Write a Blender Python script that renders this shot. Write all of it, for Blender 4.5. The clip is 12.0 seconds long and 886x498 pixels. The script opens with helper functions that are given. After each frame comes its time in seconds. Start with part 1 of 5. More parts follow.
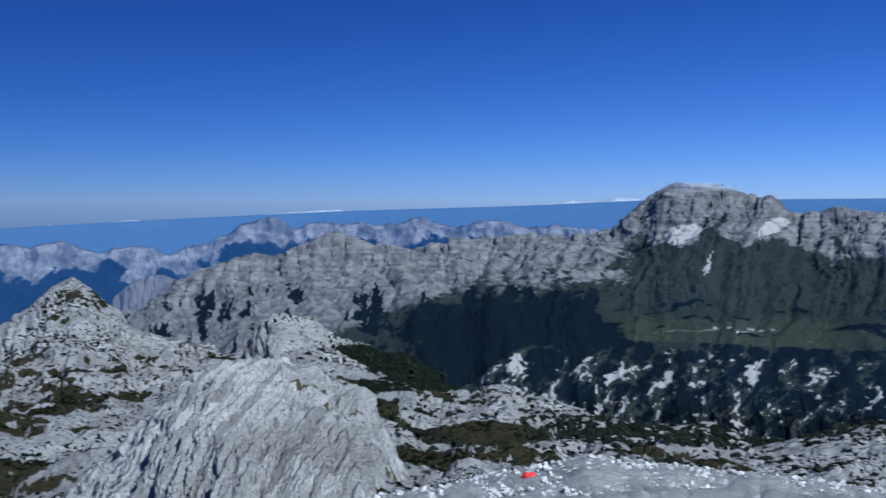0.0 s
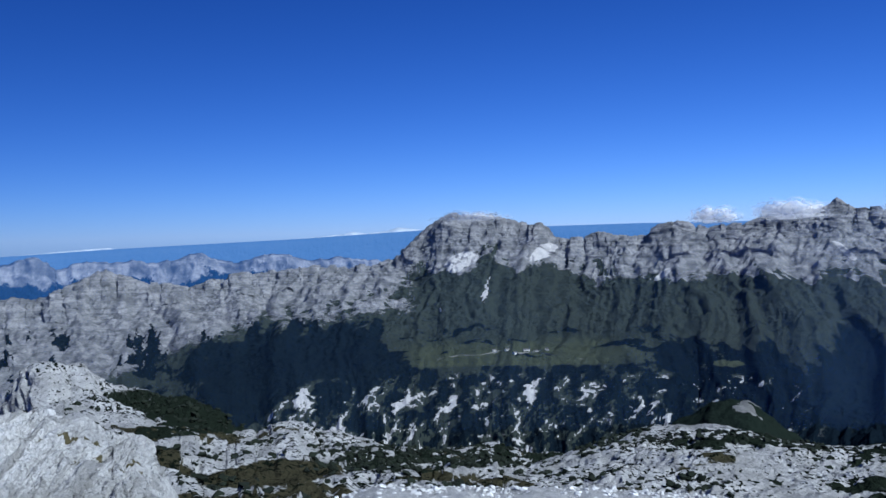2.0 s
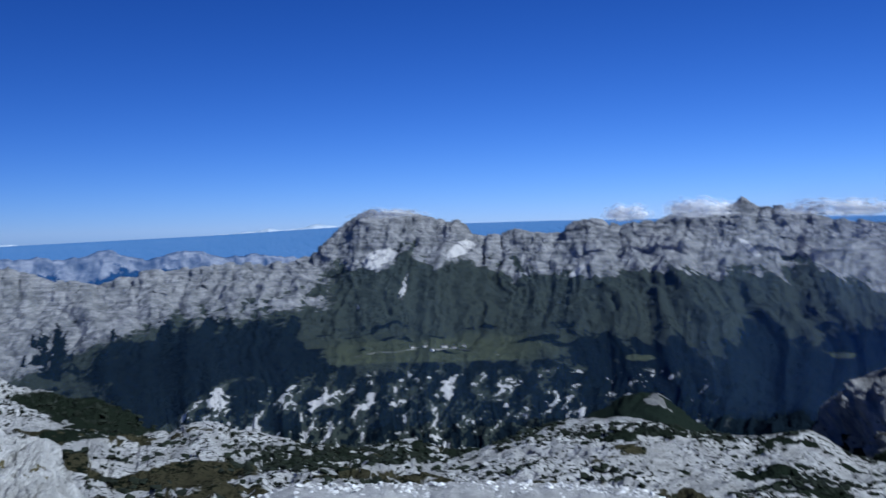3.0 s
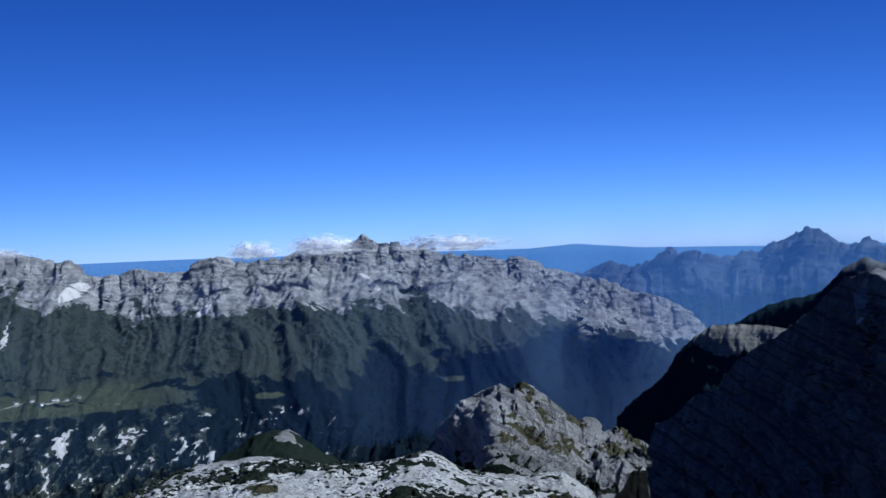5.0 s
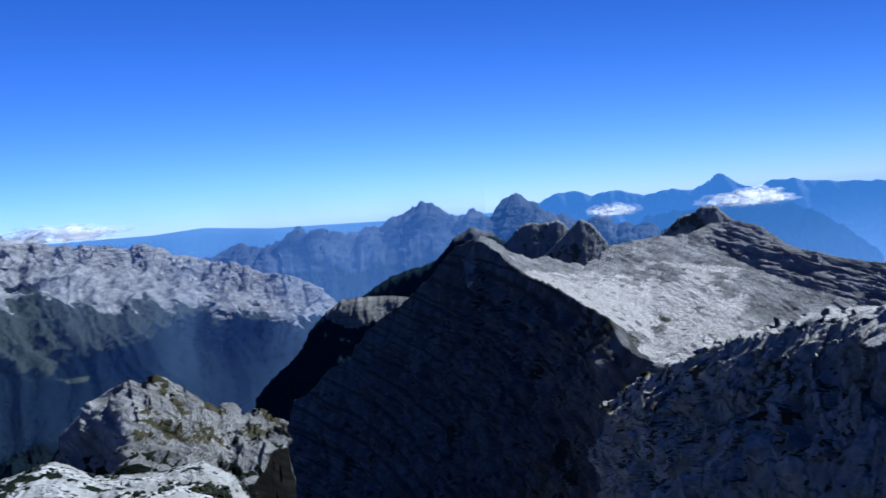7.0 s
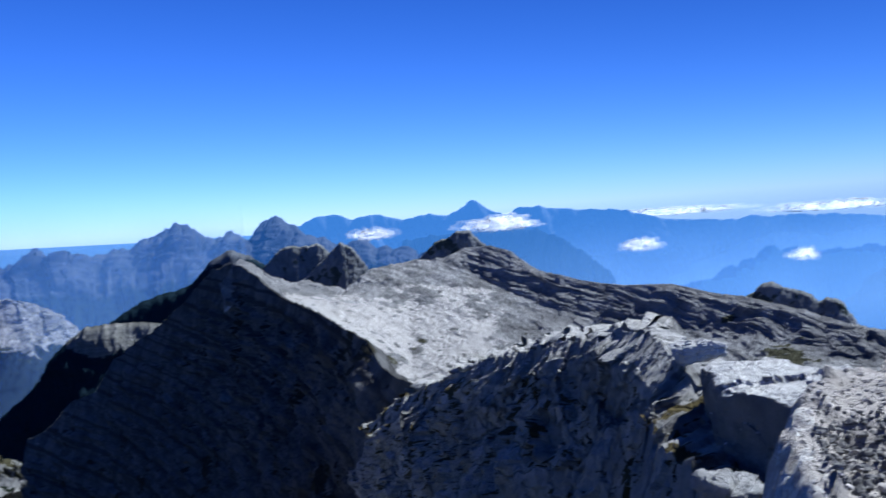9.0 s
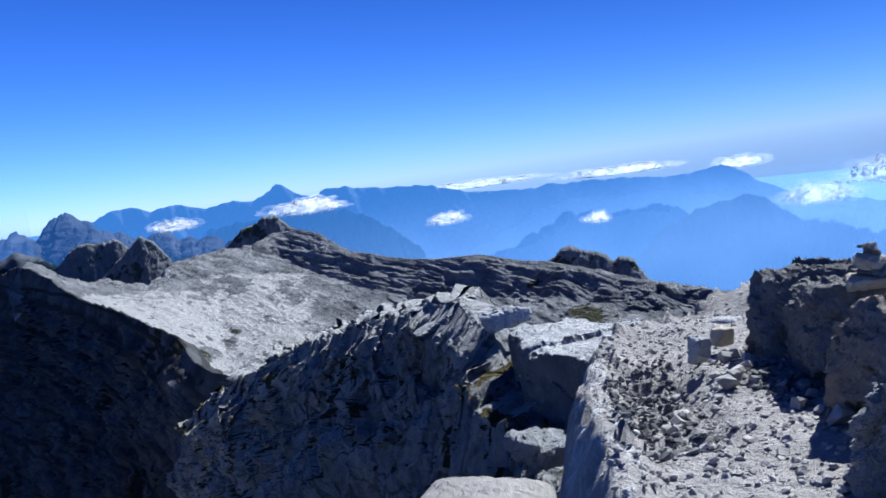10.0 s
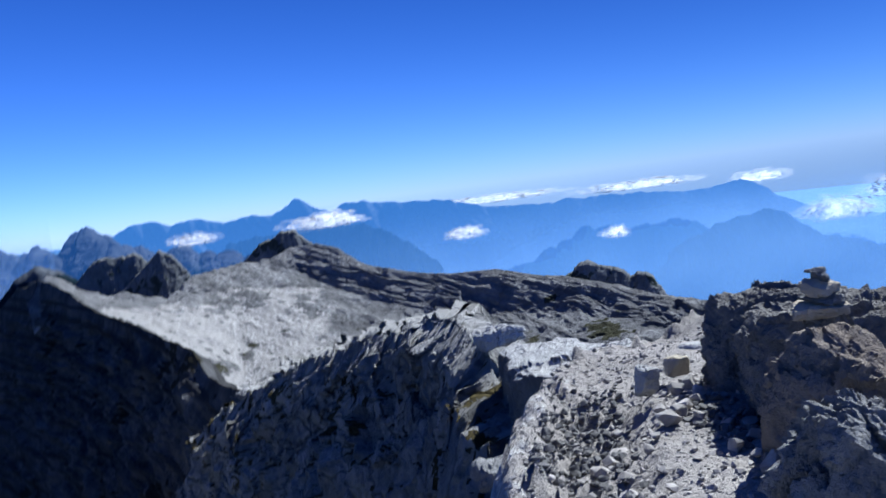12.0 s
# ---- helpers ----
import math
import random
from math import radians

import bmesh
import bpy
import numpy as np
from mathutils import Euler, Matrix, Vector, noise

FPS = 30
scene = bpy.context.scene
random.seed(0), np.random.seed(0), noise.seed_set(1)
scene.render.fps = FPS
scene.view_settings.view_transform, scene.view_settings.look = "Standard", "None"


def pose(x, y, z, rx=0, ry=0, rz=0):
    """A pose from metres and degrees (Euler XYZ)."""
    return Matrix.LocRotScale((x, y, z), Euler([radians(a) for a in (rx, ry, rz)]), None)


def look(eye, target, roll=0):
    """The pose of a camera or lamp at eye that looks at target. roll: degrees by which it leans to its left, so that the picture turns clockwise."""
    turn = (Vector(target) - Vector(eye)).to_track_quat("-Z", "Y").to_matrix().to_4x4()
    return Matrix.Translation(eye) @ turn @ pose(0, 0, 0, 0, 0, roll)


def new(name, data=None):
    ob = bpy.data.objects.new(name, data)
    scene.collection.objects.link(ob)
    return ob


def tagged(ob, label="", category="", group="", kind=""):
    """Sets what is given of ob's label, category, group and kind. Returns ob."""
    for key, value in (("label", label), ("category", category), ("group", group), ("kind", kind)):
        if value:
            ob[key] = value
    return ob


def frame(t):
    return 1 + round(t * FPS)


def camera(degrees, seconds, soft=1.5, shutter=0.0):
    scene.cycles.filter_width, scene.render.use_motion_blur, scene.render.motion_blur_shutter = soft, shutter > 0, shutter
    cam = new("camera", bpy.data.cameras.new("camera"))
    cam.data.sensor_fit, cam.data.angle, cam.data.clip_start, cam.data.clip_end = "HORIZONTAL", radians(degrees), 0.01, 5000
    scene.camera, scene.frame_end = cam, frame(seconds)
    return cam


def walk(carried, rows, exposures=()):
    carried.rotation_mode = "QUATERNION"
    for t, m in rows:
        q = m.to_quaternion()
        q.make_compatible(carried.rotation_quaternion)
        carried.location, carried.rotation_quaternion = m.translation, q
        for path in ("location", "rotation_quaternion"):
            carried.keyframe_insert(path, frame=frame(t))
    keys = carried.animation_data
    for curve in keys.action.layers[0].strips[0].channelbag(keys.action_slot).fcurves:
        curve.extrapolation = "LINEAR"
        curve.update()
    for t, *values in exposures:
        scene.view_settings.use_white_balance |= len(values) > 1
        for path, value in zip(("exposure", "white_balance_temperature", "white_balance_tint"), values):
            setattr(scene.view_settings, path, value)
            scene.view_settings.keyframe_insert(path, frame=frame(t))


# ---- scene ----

# ------------------------------------------------------------------ camera
cam = camera(53.4, 12.0, shutter=0.4)
walk(cam, [
    (0, pose(0.000, 0.000, 1.600, 86.90, 0.16, -0.01)),
    (0.2, pose(0.000, 0.000, 1.600, 87.02, -0.05, -1.79)),
    (0.5, pose(0.000, 0.000, 1.600, 87.94, 0.08, -4.60)),
    (0.7, pose(0.000, 0.000, 1.600, 87.46, -0.13, -6.19)),
    (1, pose(0.000, 0.000, 1.600, 86.73, 0.51, -8.99)),
    (1.2, pose(0.000, 0.000, 1.600, 86.56, 1.21, -10.94)),
    (1.5, pose(0.000, 0.000, 1.600, 87.12, 1.75, -13.27)),
    (1.7, pose(0.000, 0.000, 1.600, 87.64, 1.70, -13.58)),
    (2, pose(0.000, 0.000, 1.600, 88.77, 1.58, -14.11)),
    (2.2, pose(0.000, 0.000, 1.600, 88.43, 1.73, -14.89)),
    (2.5, pose(0.000, 0.000, 1.600, 88.60, 0.02, -16.71)),
    (2.7, pose(0.000, 0.000, 1.600, 89.06, -0.11, -17.71)),
    (3, pose(0.000, 0.000, 1.600, 88.43, 1.43, -19.45)),
    (3.1, pose(0.000, 0.000, 1.600, 88.26, 2.27, -21.36)),
    (3.2, pose(0.000, 0.000, 1.600, 88.41, 2.06, -24.16)),
    (3.3, pose(0.000, 0.000, 1.600, 88.39, 1.62, -26.93)),
    (3.4, pose(0.000, 0.000, 1.600, 88.01, 1.21, -29.92)),
    (3.5, pose(0.000, 0.000, 1.600, 87.76, 0.59, -32.56)),
    (3.7, pose(0.000, 0.000, 1.600, 88.83, 1.27, -36.25)),
    (5.3, pose(0.000, 0.000, 1.600, 89.91, 2.88, -45.23)),
    (5.5, pose(0.000, 0.000, 1.600, 89.51, 3.39, -47.43)),
    (5.7, pose(0.000, 0.000, 1.600, 88.71, 3.16, -51.00)),
    (5.8, pose(0.000, 0.000, 1.600, 88.52, 3.38, -53.21)),
    (5.9, pose(0.000, 0.000, 1.600, 88.34, 3.57, -55.27)),
    (6, pose(0.000, 0.000, 1.600, 88.59, 2.86, -57.26)),
    (6.2, pose(0.000, 0.000, 1.600, 88.74, 4.82, -59.59)),
    (6.5, pose(0.000, 0.000, 1.600, 87.57, 5.94, -62.26)),
    (7, pose(0.000, 0.000, 1.600, 87.34, 5.09, -67.25)),
    (7.2, pose(0.000, 0.000, 1.600, 87.04, 5.13, -68.63)),
    (8.8, pose(0.000, 0.000, 1.600, 87.29, 4.44, -81.03)),
    (9, pose(0.000, 0.000, 1.600, 87.59, 4.28, -82.78)),
    (9.2, pose(-0.024, 0.000, 1.608, 87.42, 3.89, -85.41)),
    (9.5, pose(-0.060, 0.000, 1.620, 85.63, 5.91, -89.33)),
    (9.7, pose(-0.056, -0.026, 1.620, 84.57, 7.33, -92.30)),
    (10, pose(-0.050, -0.065, 1.620, 85.02, 7.50, -95.37)),
    (10.2, pose(-0.030, -0.112, 1.620, 85.03, 6.96, -95.33)),
    (10.5, pose(0.000, -0.182, 1.620, 85.39, 5.53, -94.21)),
    (10.7, pose(0.045, -0.235, 1.612, 85.36, 5.58, -92.09)),
    (11, pose(0.113, -0.315, 1.600, 86.03, 6.55, -88.39)),
    (11.2, pose(0.167, -0.400, 1.584, 86.28, 6.71, -89.36)),
    (11.5, pose(0.249, -0.528, 1.560, 84.76, 5.15, -93.29)),
    (11.7, pose(0.287, -0.608, 1.558, 84.53, 3.77, -93.03)),
    (12, pose(0.344, -0.727, 1.555, 86.11, 7.49, -94.19)),
], [(0.0, 0.17, 5500, 5), (1.0, 0.28, 5500, 5), (2.0, 0.4, 5500, 5), (3.5, 0.3, 5500, 5), (5.5, 0.66, 5500, 5), (7.0, 0.98, 5600, 5), (9.0, 1.18, 5700, 5), (9.5, 1.18, 5700, 5), (10.5, 1.06, 5700, 5), (11.0, 0.95, 5700, 5), (12.0, 1.05, 5750, 5)])
EYE_Z = 1.6

# ------------------------------------------------------------------ light
SUN_BEARING, SUN_HEIGHT = 136.0, 43.0
world = bpy.data.worlds.new("sky")
scene.world = world
world.use_nodes = True
wn = world.node_tree
wn.nodes.clear()
sky = wn.nodes.new("ShaderNodeTexSky")
sky.sky_type = "NISHITA"
sky.sun_disc = False
sky.sun_elevation = radians(SUN_HEIGHT)
sky.sun_rotation = radians(-SUN_BEARING)
sky.altitude = 2500
sky.air_density, sky.dust_density, sky.ozone_density = 0.8, 0.5, 1.0
wg = wn.nodes.new("ShaderNodeSeparateColor")
wm = wn.nodes.new("ShaderNodeCombineColor")
for i, (share, power) in enumerate(((0.108, 1.5), (0.203, 1.3), (0.56, 1.1))):
    wp = wn.nodes.new("ShaderNodeMath")
    wp.operation = "POWER"
    wp.inputs[1].default_value = power
    ws = wn.nodes.new("ShaderNodeMath")
    ws.operation = "MULTIPLY"
    ws.inputs[1].default_value = share
    wn.links.new(wg.outputs[i], wp.inputs[0])
    wn.links.new(wp.outputs[0], ws.inputs[0])
    wn.links.new(ws.outputs[0], wm.inputs[i])
wb = wn.nodes.new("ShaderNodeBackground")
wb.inputs["Strength"].default_value = 0.1
wo = wn.nodes.new("ShaderNodeOutputWorld")
wn.links.new(sky.outputs[0], wg.inputs[0])
wn.links.new(wm.outputs[0], wb.inputs["Color"])
wn.links.new(wb.outputs[0], wo.inputs["Surface"])
sun = new("sun", bpy.data.lights.new("sun", "SUN"))
sun.data.energy, sun.data.angle, sun.data.color = 5.0, radians(0.53), (1.0, 0.98, 0.96)
sb, sh = radians(SUN_BEARING), radians(SUN_HEIGHT)
sun.matrix_world = look((0, 0, 50), (-math.sin(sb) * math.cos(sh), -math.cos(sb) * math.cos(sh), 50 - math.sin(sh)))

# ------------------------------------------------------------------ noise on arrays
PERM = np.random.RandomState(7).permutation(256)
PERM = np.concatenate([PERM, PERM, PERM]).astype(np.int32)
GRAD = np.random.RandomState(8).normal(size=(256, 3))
GRAD = (GRAD / np.linalg.norm(GRAD, axis=1)[:, None]).astype(np.float32)
GX, GY, GZ = (np.ascontiguousarray(GRAD[:, k]) for k in range(3))


def perlin(p):
    x, y, z = (np.asarray(p[..., k], dtype=np.float32) for k in range(3))
    ix, iy, iz = (np.floor(q).astype(np.int32) for q in (x, y, z))
    x, y, z = x - ix, y - iy, z - iz
    ix &= 255
    iy &= 255
    iz &= 255
    u, v, w = (q * q * q * (q * (q * 6 - 15) + 10) for q in (x, y, z))
    out = 0
    for dx in (0, 1):
        ax = PERM[ix + dx]
        wx = u if dx else 1 - u
        for dy in (0, 1):
            ay = PERM[ax + iy + dy]
            wy = wx * (v if dy else 1 - v)
            for dz in (0, 1):
                h = PERM[ay + iz + dz]
                out = out + wy * (w if dz else 1 - w) * (GX[h] * (x - dx) + GY[h] * (y - dy) + GZ[h] * (z - dz))
    return out * 1.5


def fbm(p, octaves=5, gain=0.5, ridged=False):
    total, a, s = 0, 1.0, 0
    for k in range(octaves):
        n = perlin(p * 2.03 ** k + 17.3 * k)
        total = total + a * (1 - 2 * np.abs(n) if ridged else n)
        s += a
        a *= gain
    return total / s


def facets(p, tilt=1.6, seed=0):
    """Broken planes: every cell of a jittered lattice is a tilted face of its own; about -1 to 1."""
    shape = p.shape[:-1]
    p = np.asarray(p, dtype=np.float32).reshape(-1, 3) + np.float32(seed * 3.7)
    c = np.floor(p).astype(np.int32)
    best = np.full(len(p), 9.0, dtype=np.float32)
    out = np.zeros(len(p), dtype=np.float32)
    for dx in (-1, 0, 1):
        for dy in (-1, 0, 1):
            for dz in (-1, 0, 1):
                h = PERM[PERM[PERM[(c[:, 0] + dx) & 255] + ((c[:, 1] + dy) & 255)] + ((c[:, 2] + dz) & 255)]
                d = p - c - np.array((dx, dy, dz), dtype=np.float32) - 0.5 - 0.45 * GRAD[h]
                q = (d * d).sum(1)
                near = q < best
                g = GRAD[PERM[h + 31]]
                out = np.where(near, g[:, 0] * 0.6 + tilt * 0.5 * (d * GRAD[PERM[h + 77]]).sum(1), out)
                best = np.where(near, q, best)
    return out.reshape(shape)


def vec(x, y, z):
    return np.stack(np.broadcast_arrays(x, y, z), -1)


def smooth(a, b, x):
    t = np.clip((x - a) / (b - a), 0, 1)
    return t * t * (3 - 2 * t)


# ------------------------------------------------------------------ materials
def nodes_of(name):
    m = bpy.data.materials.new(name)
    m.use_nodes = True
    nt = m.node_tree
    nt.nodes.clear()
    return m, nt


class Net:
    """Short hand for building node trees."""

    def __init__(self, nt):
        self.nt = nt

    def add(self, kind, **sets):
        n = self.nt.nodes.new("ShaderNode" + kind)
        for k, v in sets.items():
            n.inputs[k.replace("_", " ")].default_value = v
        return n

    def link(self, a, b):
        self.nt.links.new(a, b)

    def noise(self, co, scale, detail=6.0, rough=0.6):
        n = self.add("TexNoise", Scale=scale, Detail=detail, Roughness=rough)
        self.link(co, n.inputs["Vector"])
        return n.outputs["Fac"]

    def mix(self, fac, a, b, blend="MIX"):
        n = self.nt.nodes.new("ShaderNodeMix")
        n.data_type, n.blend_type = "RGBA", blend
        for sock, v in ((n.inputs[0], fac), (n.inputs[6], a), (n.inputs[7], b)):
            if isinstance(v, bpy.types.NodeSocket):
                self.link(v, sock)
            elif isinstance(v, tuple):
                sock.default_value = (*v, 1.0)
            else:
                sock.default_value = v
        return n.outputs[2]

    def math(self, op, a, b=0.0, c=0.0):
        n = self.nt.nodes.new("ShaderNodeMath")
        n.operation = op
        for sock, v in zip(n.inputs, (a, b, c)):
            if isinstance(v, bpy.types.NodeSocket):
                self.link(v, sock)
            else:
                sock.default_value = v
        return n.outputs[0]

    def ramp(self, fac, lo, hi):
        n = self.nt.nodes.new("ShaderNodeMapRange")
        n.interpolation_type = "SMOOTHSTEP"
        self.link(fac, n.inputs[0])
        n.inputs[1].default_value, n.inputs[2].default_value = lo, hi
        return n.outputs[0]

    def attr(self, name):
        n = self.nt.nodes.new("ShaderNodeAttribute")
        n.attribute_name = name
        return n.outputs["Fac"]


def limestone(name, size, pale=(0.52, 0.52, 0.52), dark=(0.2, 0.2, 0.205), scrub=0.0, tone=0.52, speck=0.2, cracks=0.0, blur=0.2, veins=0.3, streak=0.35, strata=0.0, tilt=(0.0, 0.0, 1.0), bump=0.6, fold=1.6, bedmix=0.45,
              grass=(0.07, 0.08, 0.03), forest=(0.012, 0.02, 0.014), scree_or_lit=(0.62, 0.61, 0.59), haze_glow=None, haze_share=0.0):
    """Weathered grey limestone. size: metres of the coarse blotches; strata: metres between beds."""
    pale, dark, scree_or_lit = (tuple(tone * c for c in q) for q in (pale, dark, scree_or_lit))
    m, nt = nodes_of(name)
    k = Net(nt)
    geo = nt.nodes.new("ShaderNodeNewGeometry").outputs["Position"]
    n1 = k.noise(geo, 1.0 / size, 8.0, 0.65)
    n2 = k.noise(geo, 9.0 / size, 6.0, 0.7)
    col = k.mix(k.ramp(n1, 0.5 - blur, 0.49 + blur), dark, pale)
    col = k.mix(k.math("MULTIPLY", k.ramp(n2, 0.42, 0.75), veins), col, tuple(0.6 * c for c in dark))
    height = k.math("ADD", n1, k.math("MULTIPLY", n2, 0.6))
    fall = nt.nodes.new("ShaderNodeMapping")
    fall.inputs["Scale"].default_value = (1.0, 1.0, 0.16)
    k.link(geo, fall.inputs["Vector"])
    n4 = k.noise(fall.outputs[0], 6.0 / size, 5.0, 0.65)
    col = k.mix(k.math("MULTIPLY", k.ramp(n4, 0.45, 0.68), streak), col, dark)
    height = k.math("ADD", height, k.math("MULTIPLY", n4, -streak))
    if cracks:
        vo = nt.nodes.new("ShaderNodeTexVoronoi")
        vo.feature = "DISTANCE_TO_EDGE"
        vo.inputs["Scale"].default_value = 1.0 / cracks
        warp = nt.nodes.new("ShaderNodeVectorMath")
        warp.operation = "MULTIPLY_ADD"
        wn_ = nt.nodes.new("ShaderNodeTexNoise")
        wn_.inputs["Scale"].default_value = 2.0 / cracks
        k.link(geo, wn_.inputs["Vector"])
        k.link(wn_.outputs["Color"], warp.inputs[0])
        warp.inputs[1].default_value = (cracks * 0.7,) * 3
        k.link(geo, warp.inputs[2])
        k.link(warp.outputs[0], vo.inputs["Vector"])
        gap = k.ramp(vo.outputs["Distance"], 0.0, 0.05)
        col = k.mix(gap, tuple(0.7 * c for c in dark), col)
        height = k.math("ADD", height, k.math("MULTIPLY", gap, 0.25))
    if strata:
        dot = nt.nodes.new("ShaderNodeVectorMath")
        dot.operation = "DOT_PRODUCT"
        k.link(geo, dot.inputs[0])
        dot.inputs[1].default_value = tilt
        bed = k.math("ADD", k.math("DIVIDE", dot.outputs["Value"], strata), k.math("MULTIPLY", n1, fold))
        comb = nt.nodes.new("ShaderNodeCombineXYZ")
        k.link(bed, comb.inputs[2])
        lay = k.noise(comb.outputs[0], 1.0, 2.5, 0.6)
        col = k.mix(k.math("MULTIPLY", k.ramp(lay, 0.5, 0.58), bedmix), col, tuple(0.6 * c for c in dark))
        height = k.math("ADD", height, k.math("MULTIPLY", lay, 0.8))
    # Shade put into the colour: recesses darker, raised ribs paler.
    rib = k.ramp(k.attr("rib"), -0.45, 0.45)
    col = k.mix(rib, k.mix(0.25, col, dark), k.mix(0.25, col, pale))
    n3 = k.noise(geo, 45.0 / size, 3.0, 0.7)
    col = k.mix(k.math("MULTIPLY", k.ramp(n3, 0.5, 0.68), speck), col, tuple(0.6 * c for c in dark))
    height = k.math("ADD", height, k.math("MULTIPLY", n3, 0.1))
    edge = k.math("ADD", k.math("MULTIPLY", k.math("SUBTRACT", n2, 0.5), 0.9), k.math("MULTIPLY", k.math("SUBTRACT", n1, 0.5), 1.0))
    gr = k.ramp(k.math("ADD", k.attr("grass"), edge), 0.4, 0.62)
    col = k.mix(gr, col, k.mix(n2, grass, tuple(1.5 * c for c in grass)))
    col = k.mix(k.math("MULTIPLY", k.attr("meadow"), gr), col, k.mix(n2, (0.034, 0.042, 0.028), (0.055, 0.064, 0.042)))
    # Loose pale debris, and on crest, ridge and slab also painted sunlit tops.
    sc = k.ramp(k.math("ADD", k.attr("scree_or_lit"), edge), 0.4, 0.6)
    col = k.mix(sc, col, scree_or_lit)
    if scrub:
        dots = k.noise(geo, 14.0 / size, 3.0, 0.6)
        spot = k.ramp(k.math("ADD", dots, k.math("MULTIPLY", k.math("SUBTRACT", n1, 0.5), 0.7)), 0.66 - scrub, 0.7 - scrub)
        col = k.mix(k.math("MULTIPLY", spot, k.math("SUBTRACT", 1.0, sc)), col, forest)
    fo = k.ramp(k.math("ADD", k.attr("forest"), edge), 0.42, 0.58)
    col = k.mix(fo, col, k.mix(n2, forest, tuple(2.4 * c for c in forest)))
    b = k.add("Bump", Strength=bump, Distance=size * 0.25)
    k.link(height, b.inputs["Height"])
    p = k.add("BsdfPrincipled", Roughness=0.95)
    p.inputs["Specular IOR Level"].default_value = 0.0
    k.link(col, p.inputs["Base Color"])
    k.link(b.outputs[0], p.inputs["Normal"])
    out = nt.nodes.new("ShaderNodeOutputMaterial")
    # Emission mixed into the rock stands in for blue haze in the air.
    if haze_glow:
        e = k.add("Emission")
        e.inputs["Color"].default_value = (*haze_glow, 1)
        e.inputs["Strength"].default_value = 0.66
        ms = k.add("MixShader", Fac=haze_share)
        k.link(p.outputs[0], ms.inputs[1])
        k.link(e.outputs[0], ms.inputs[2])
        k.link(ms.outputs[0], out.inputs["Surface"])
    else:
        k.link(p.outputs[0], out.inputs["Surface"])
    return m


# ------------------------------------------------------------------ terrain
def quad_mesh(name, verts, q):
    me = bpy.data.meshes.new(name)
    me.vertices.add(len(verts))
    me.vertices.foreach_set("co", np.ascontiguousarray(verts, dtype=np.float32).reshape(-1))
    me.loops.add(q.size)
    me.loops.foreach_set("vertex_index", np.ascontiguousarray(q, dtype=np.int32).reshape(-1))
    me.polygons.add(len(q))
    me.polygons.foreach_set("loop_start", np.arange(0, q.size, 4, dtype=np.int32))
    me.polygons.foreach_set("use_smooth", np.ones(len(q), dtype=bool))
    me.update()
    me.validate()
    return me


def sheet_mesh(name, P, material, masks=(), wrap=False):
    """A mesh from a grid of places (rows x columns x 3), with float masks on its corners."""
    nv, nu = P.shape[:2]
    idx = np.arange(nv * nu).reshape(nv, nu)
    if wrap:
        idx = np.concatenate([idx, idx[:, :1]], 1)
    q = np.stack([idx[:-1, :-1], idx[:-1, 1:], idx[1:, 1:], idx[1:, :-1]], -1).reshape(-1, 4)
    me = quad_mesh(name, P.reshape(-1, 3), q)
    for key, val in masks:
        a = me.attributes.new(key, "FLOAT", "POINT")
        a.data.foreach_set("value", np.broadcast_to(val, (nv, nu)).reshape(-1).astype(np.float32))
    me.materials.append(material)
    return new(name, me)


def line(points, b):
    pts = np.array(points)
    return np.interp(b, pts[:, 0], pts[:, 1])


def up_of(P):
    """How much each place of a grid faces up, 0 to 1."""
    n = np.cross(np.gradient(P, axis=1), np.gradient(P, axis=0))
    n /= np.linalg.norm(n, axis=-1, keepdims=True) + 1e-9
    return np.abs(n[..., 2])


SHEETS = {}


def strata(P, normal, height, long=9.0, seed=0):
    """Ledges of bedded rock across a bed normal: uneven in strength, long along the bed; about -1 to 1."""
    n = np.array(normal) / np.linalg.norm(normal)
    side = np.cross(n, (0.0, 0.0, 1.0)) if abs(n[2]) < 0.95 else np.array((1.0, 0.0, 0.0))
    side = side / np.linalg.norm(side)
    other = np.cross(n, side)
    w = height * long
    return np.tanh(2.6 * fbm(vec(P @ side / w + seed, P @ other / w, P @ n / height), 4, 0.62))


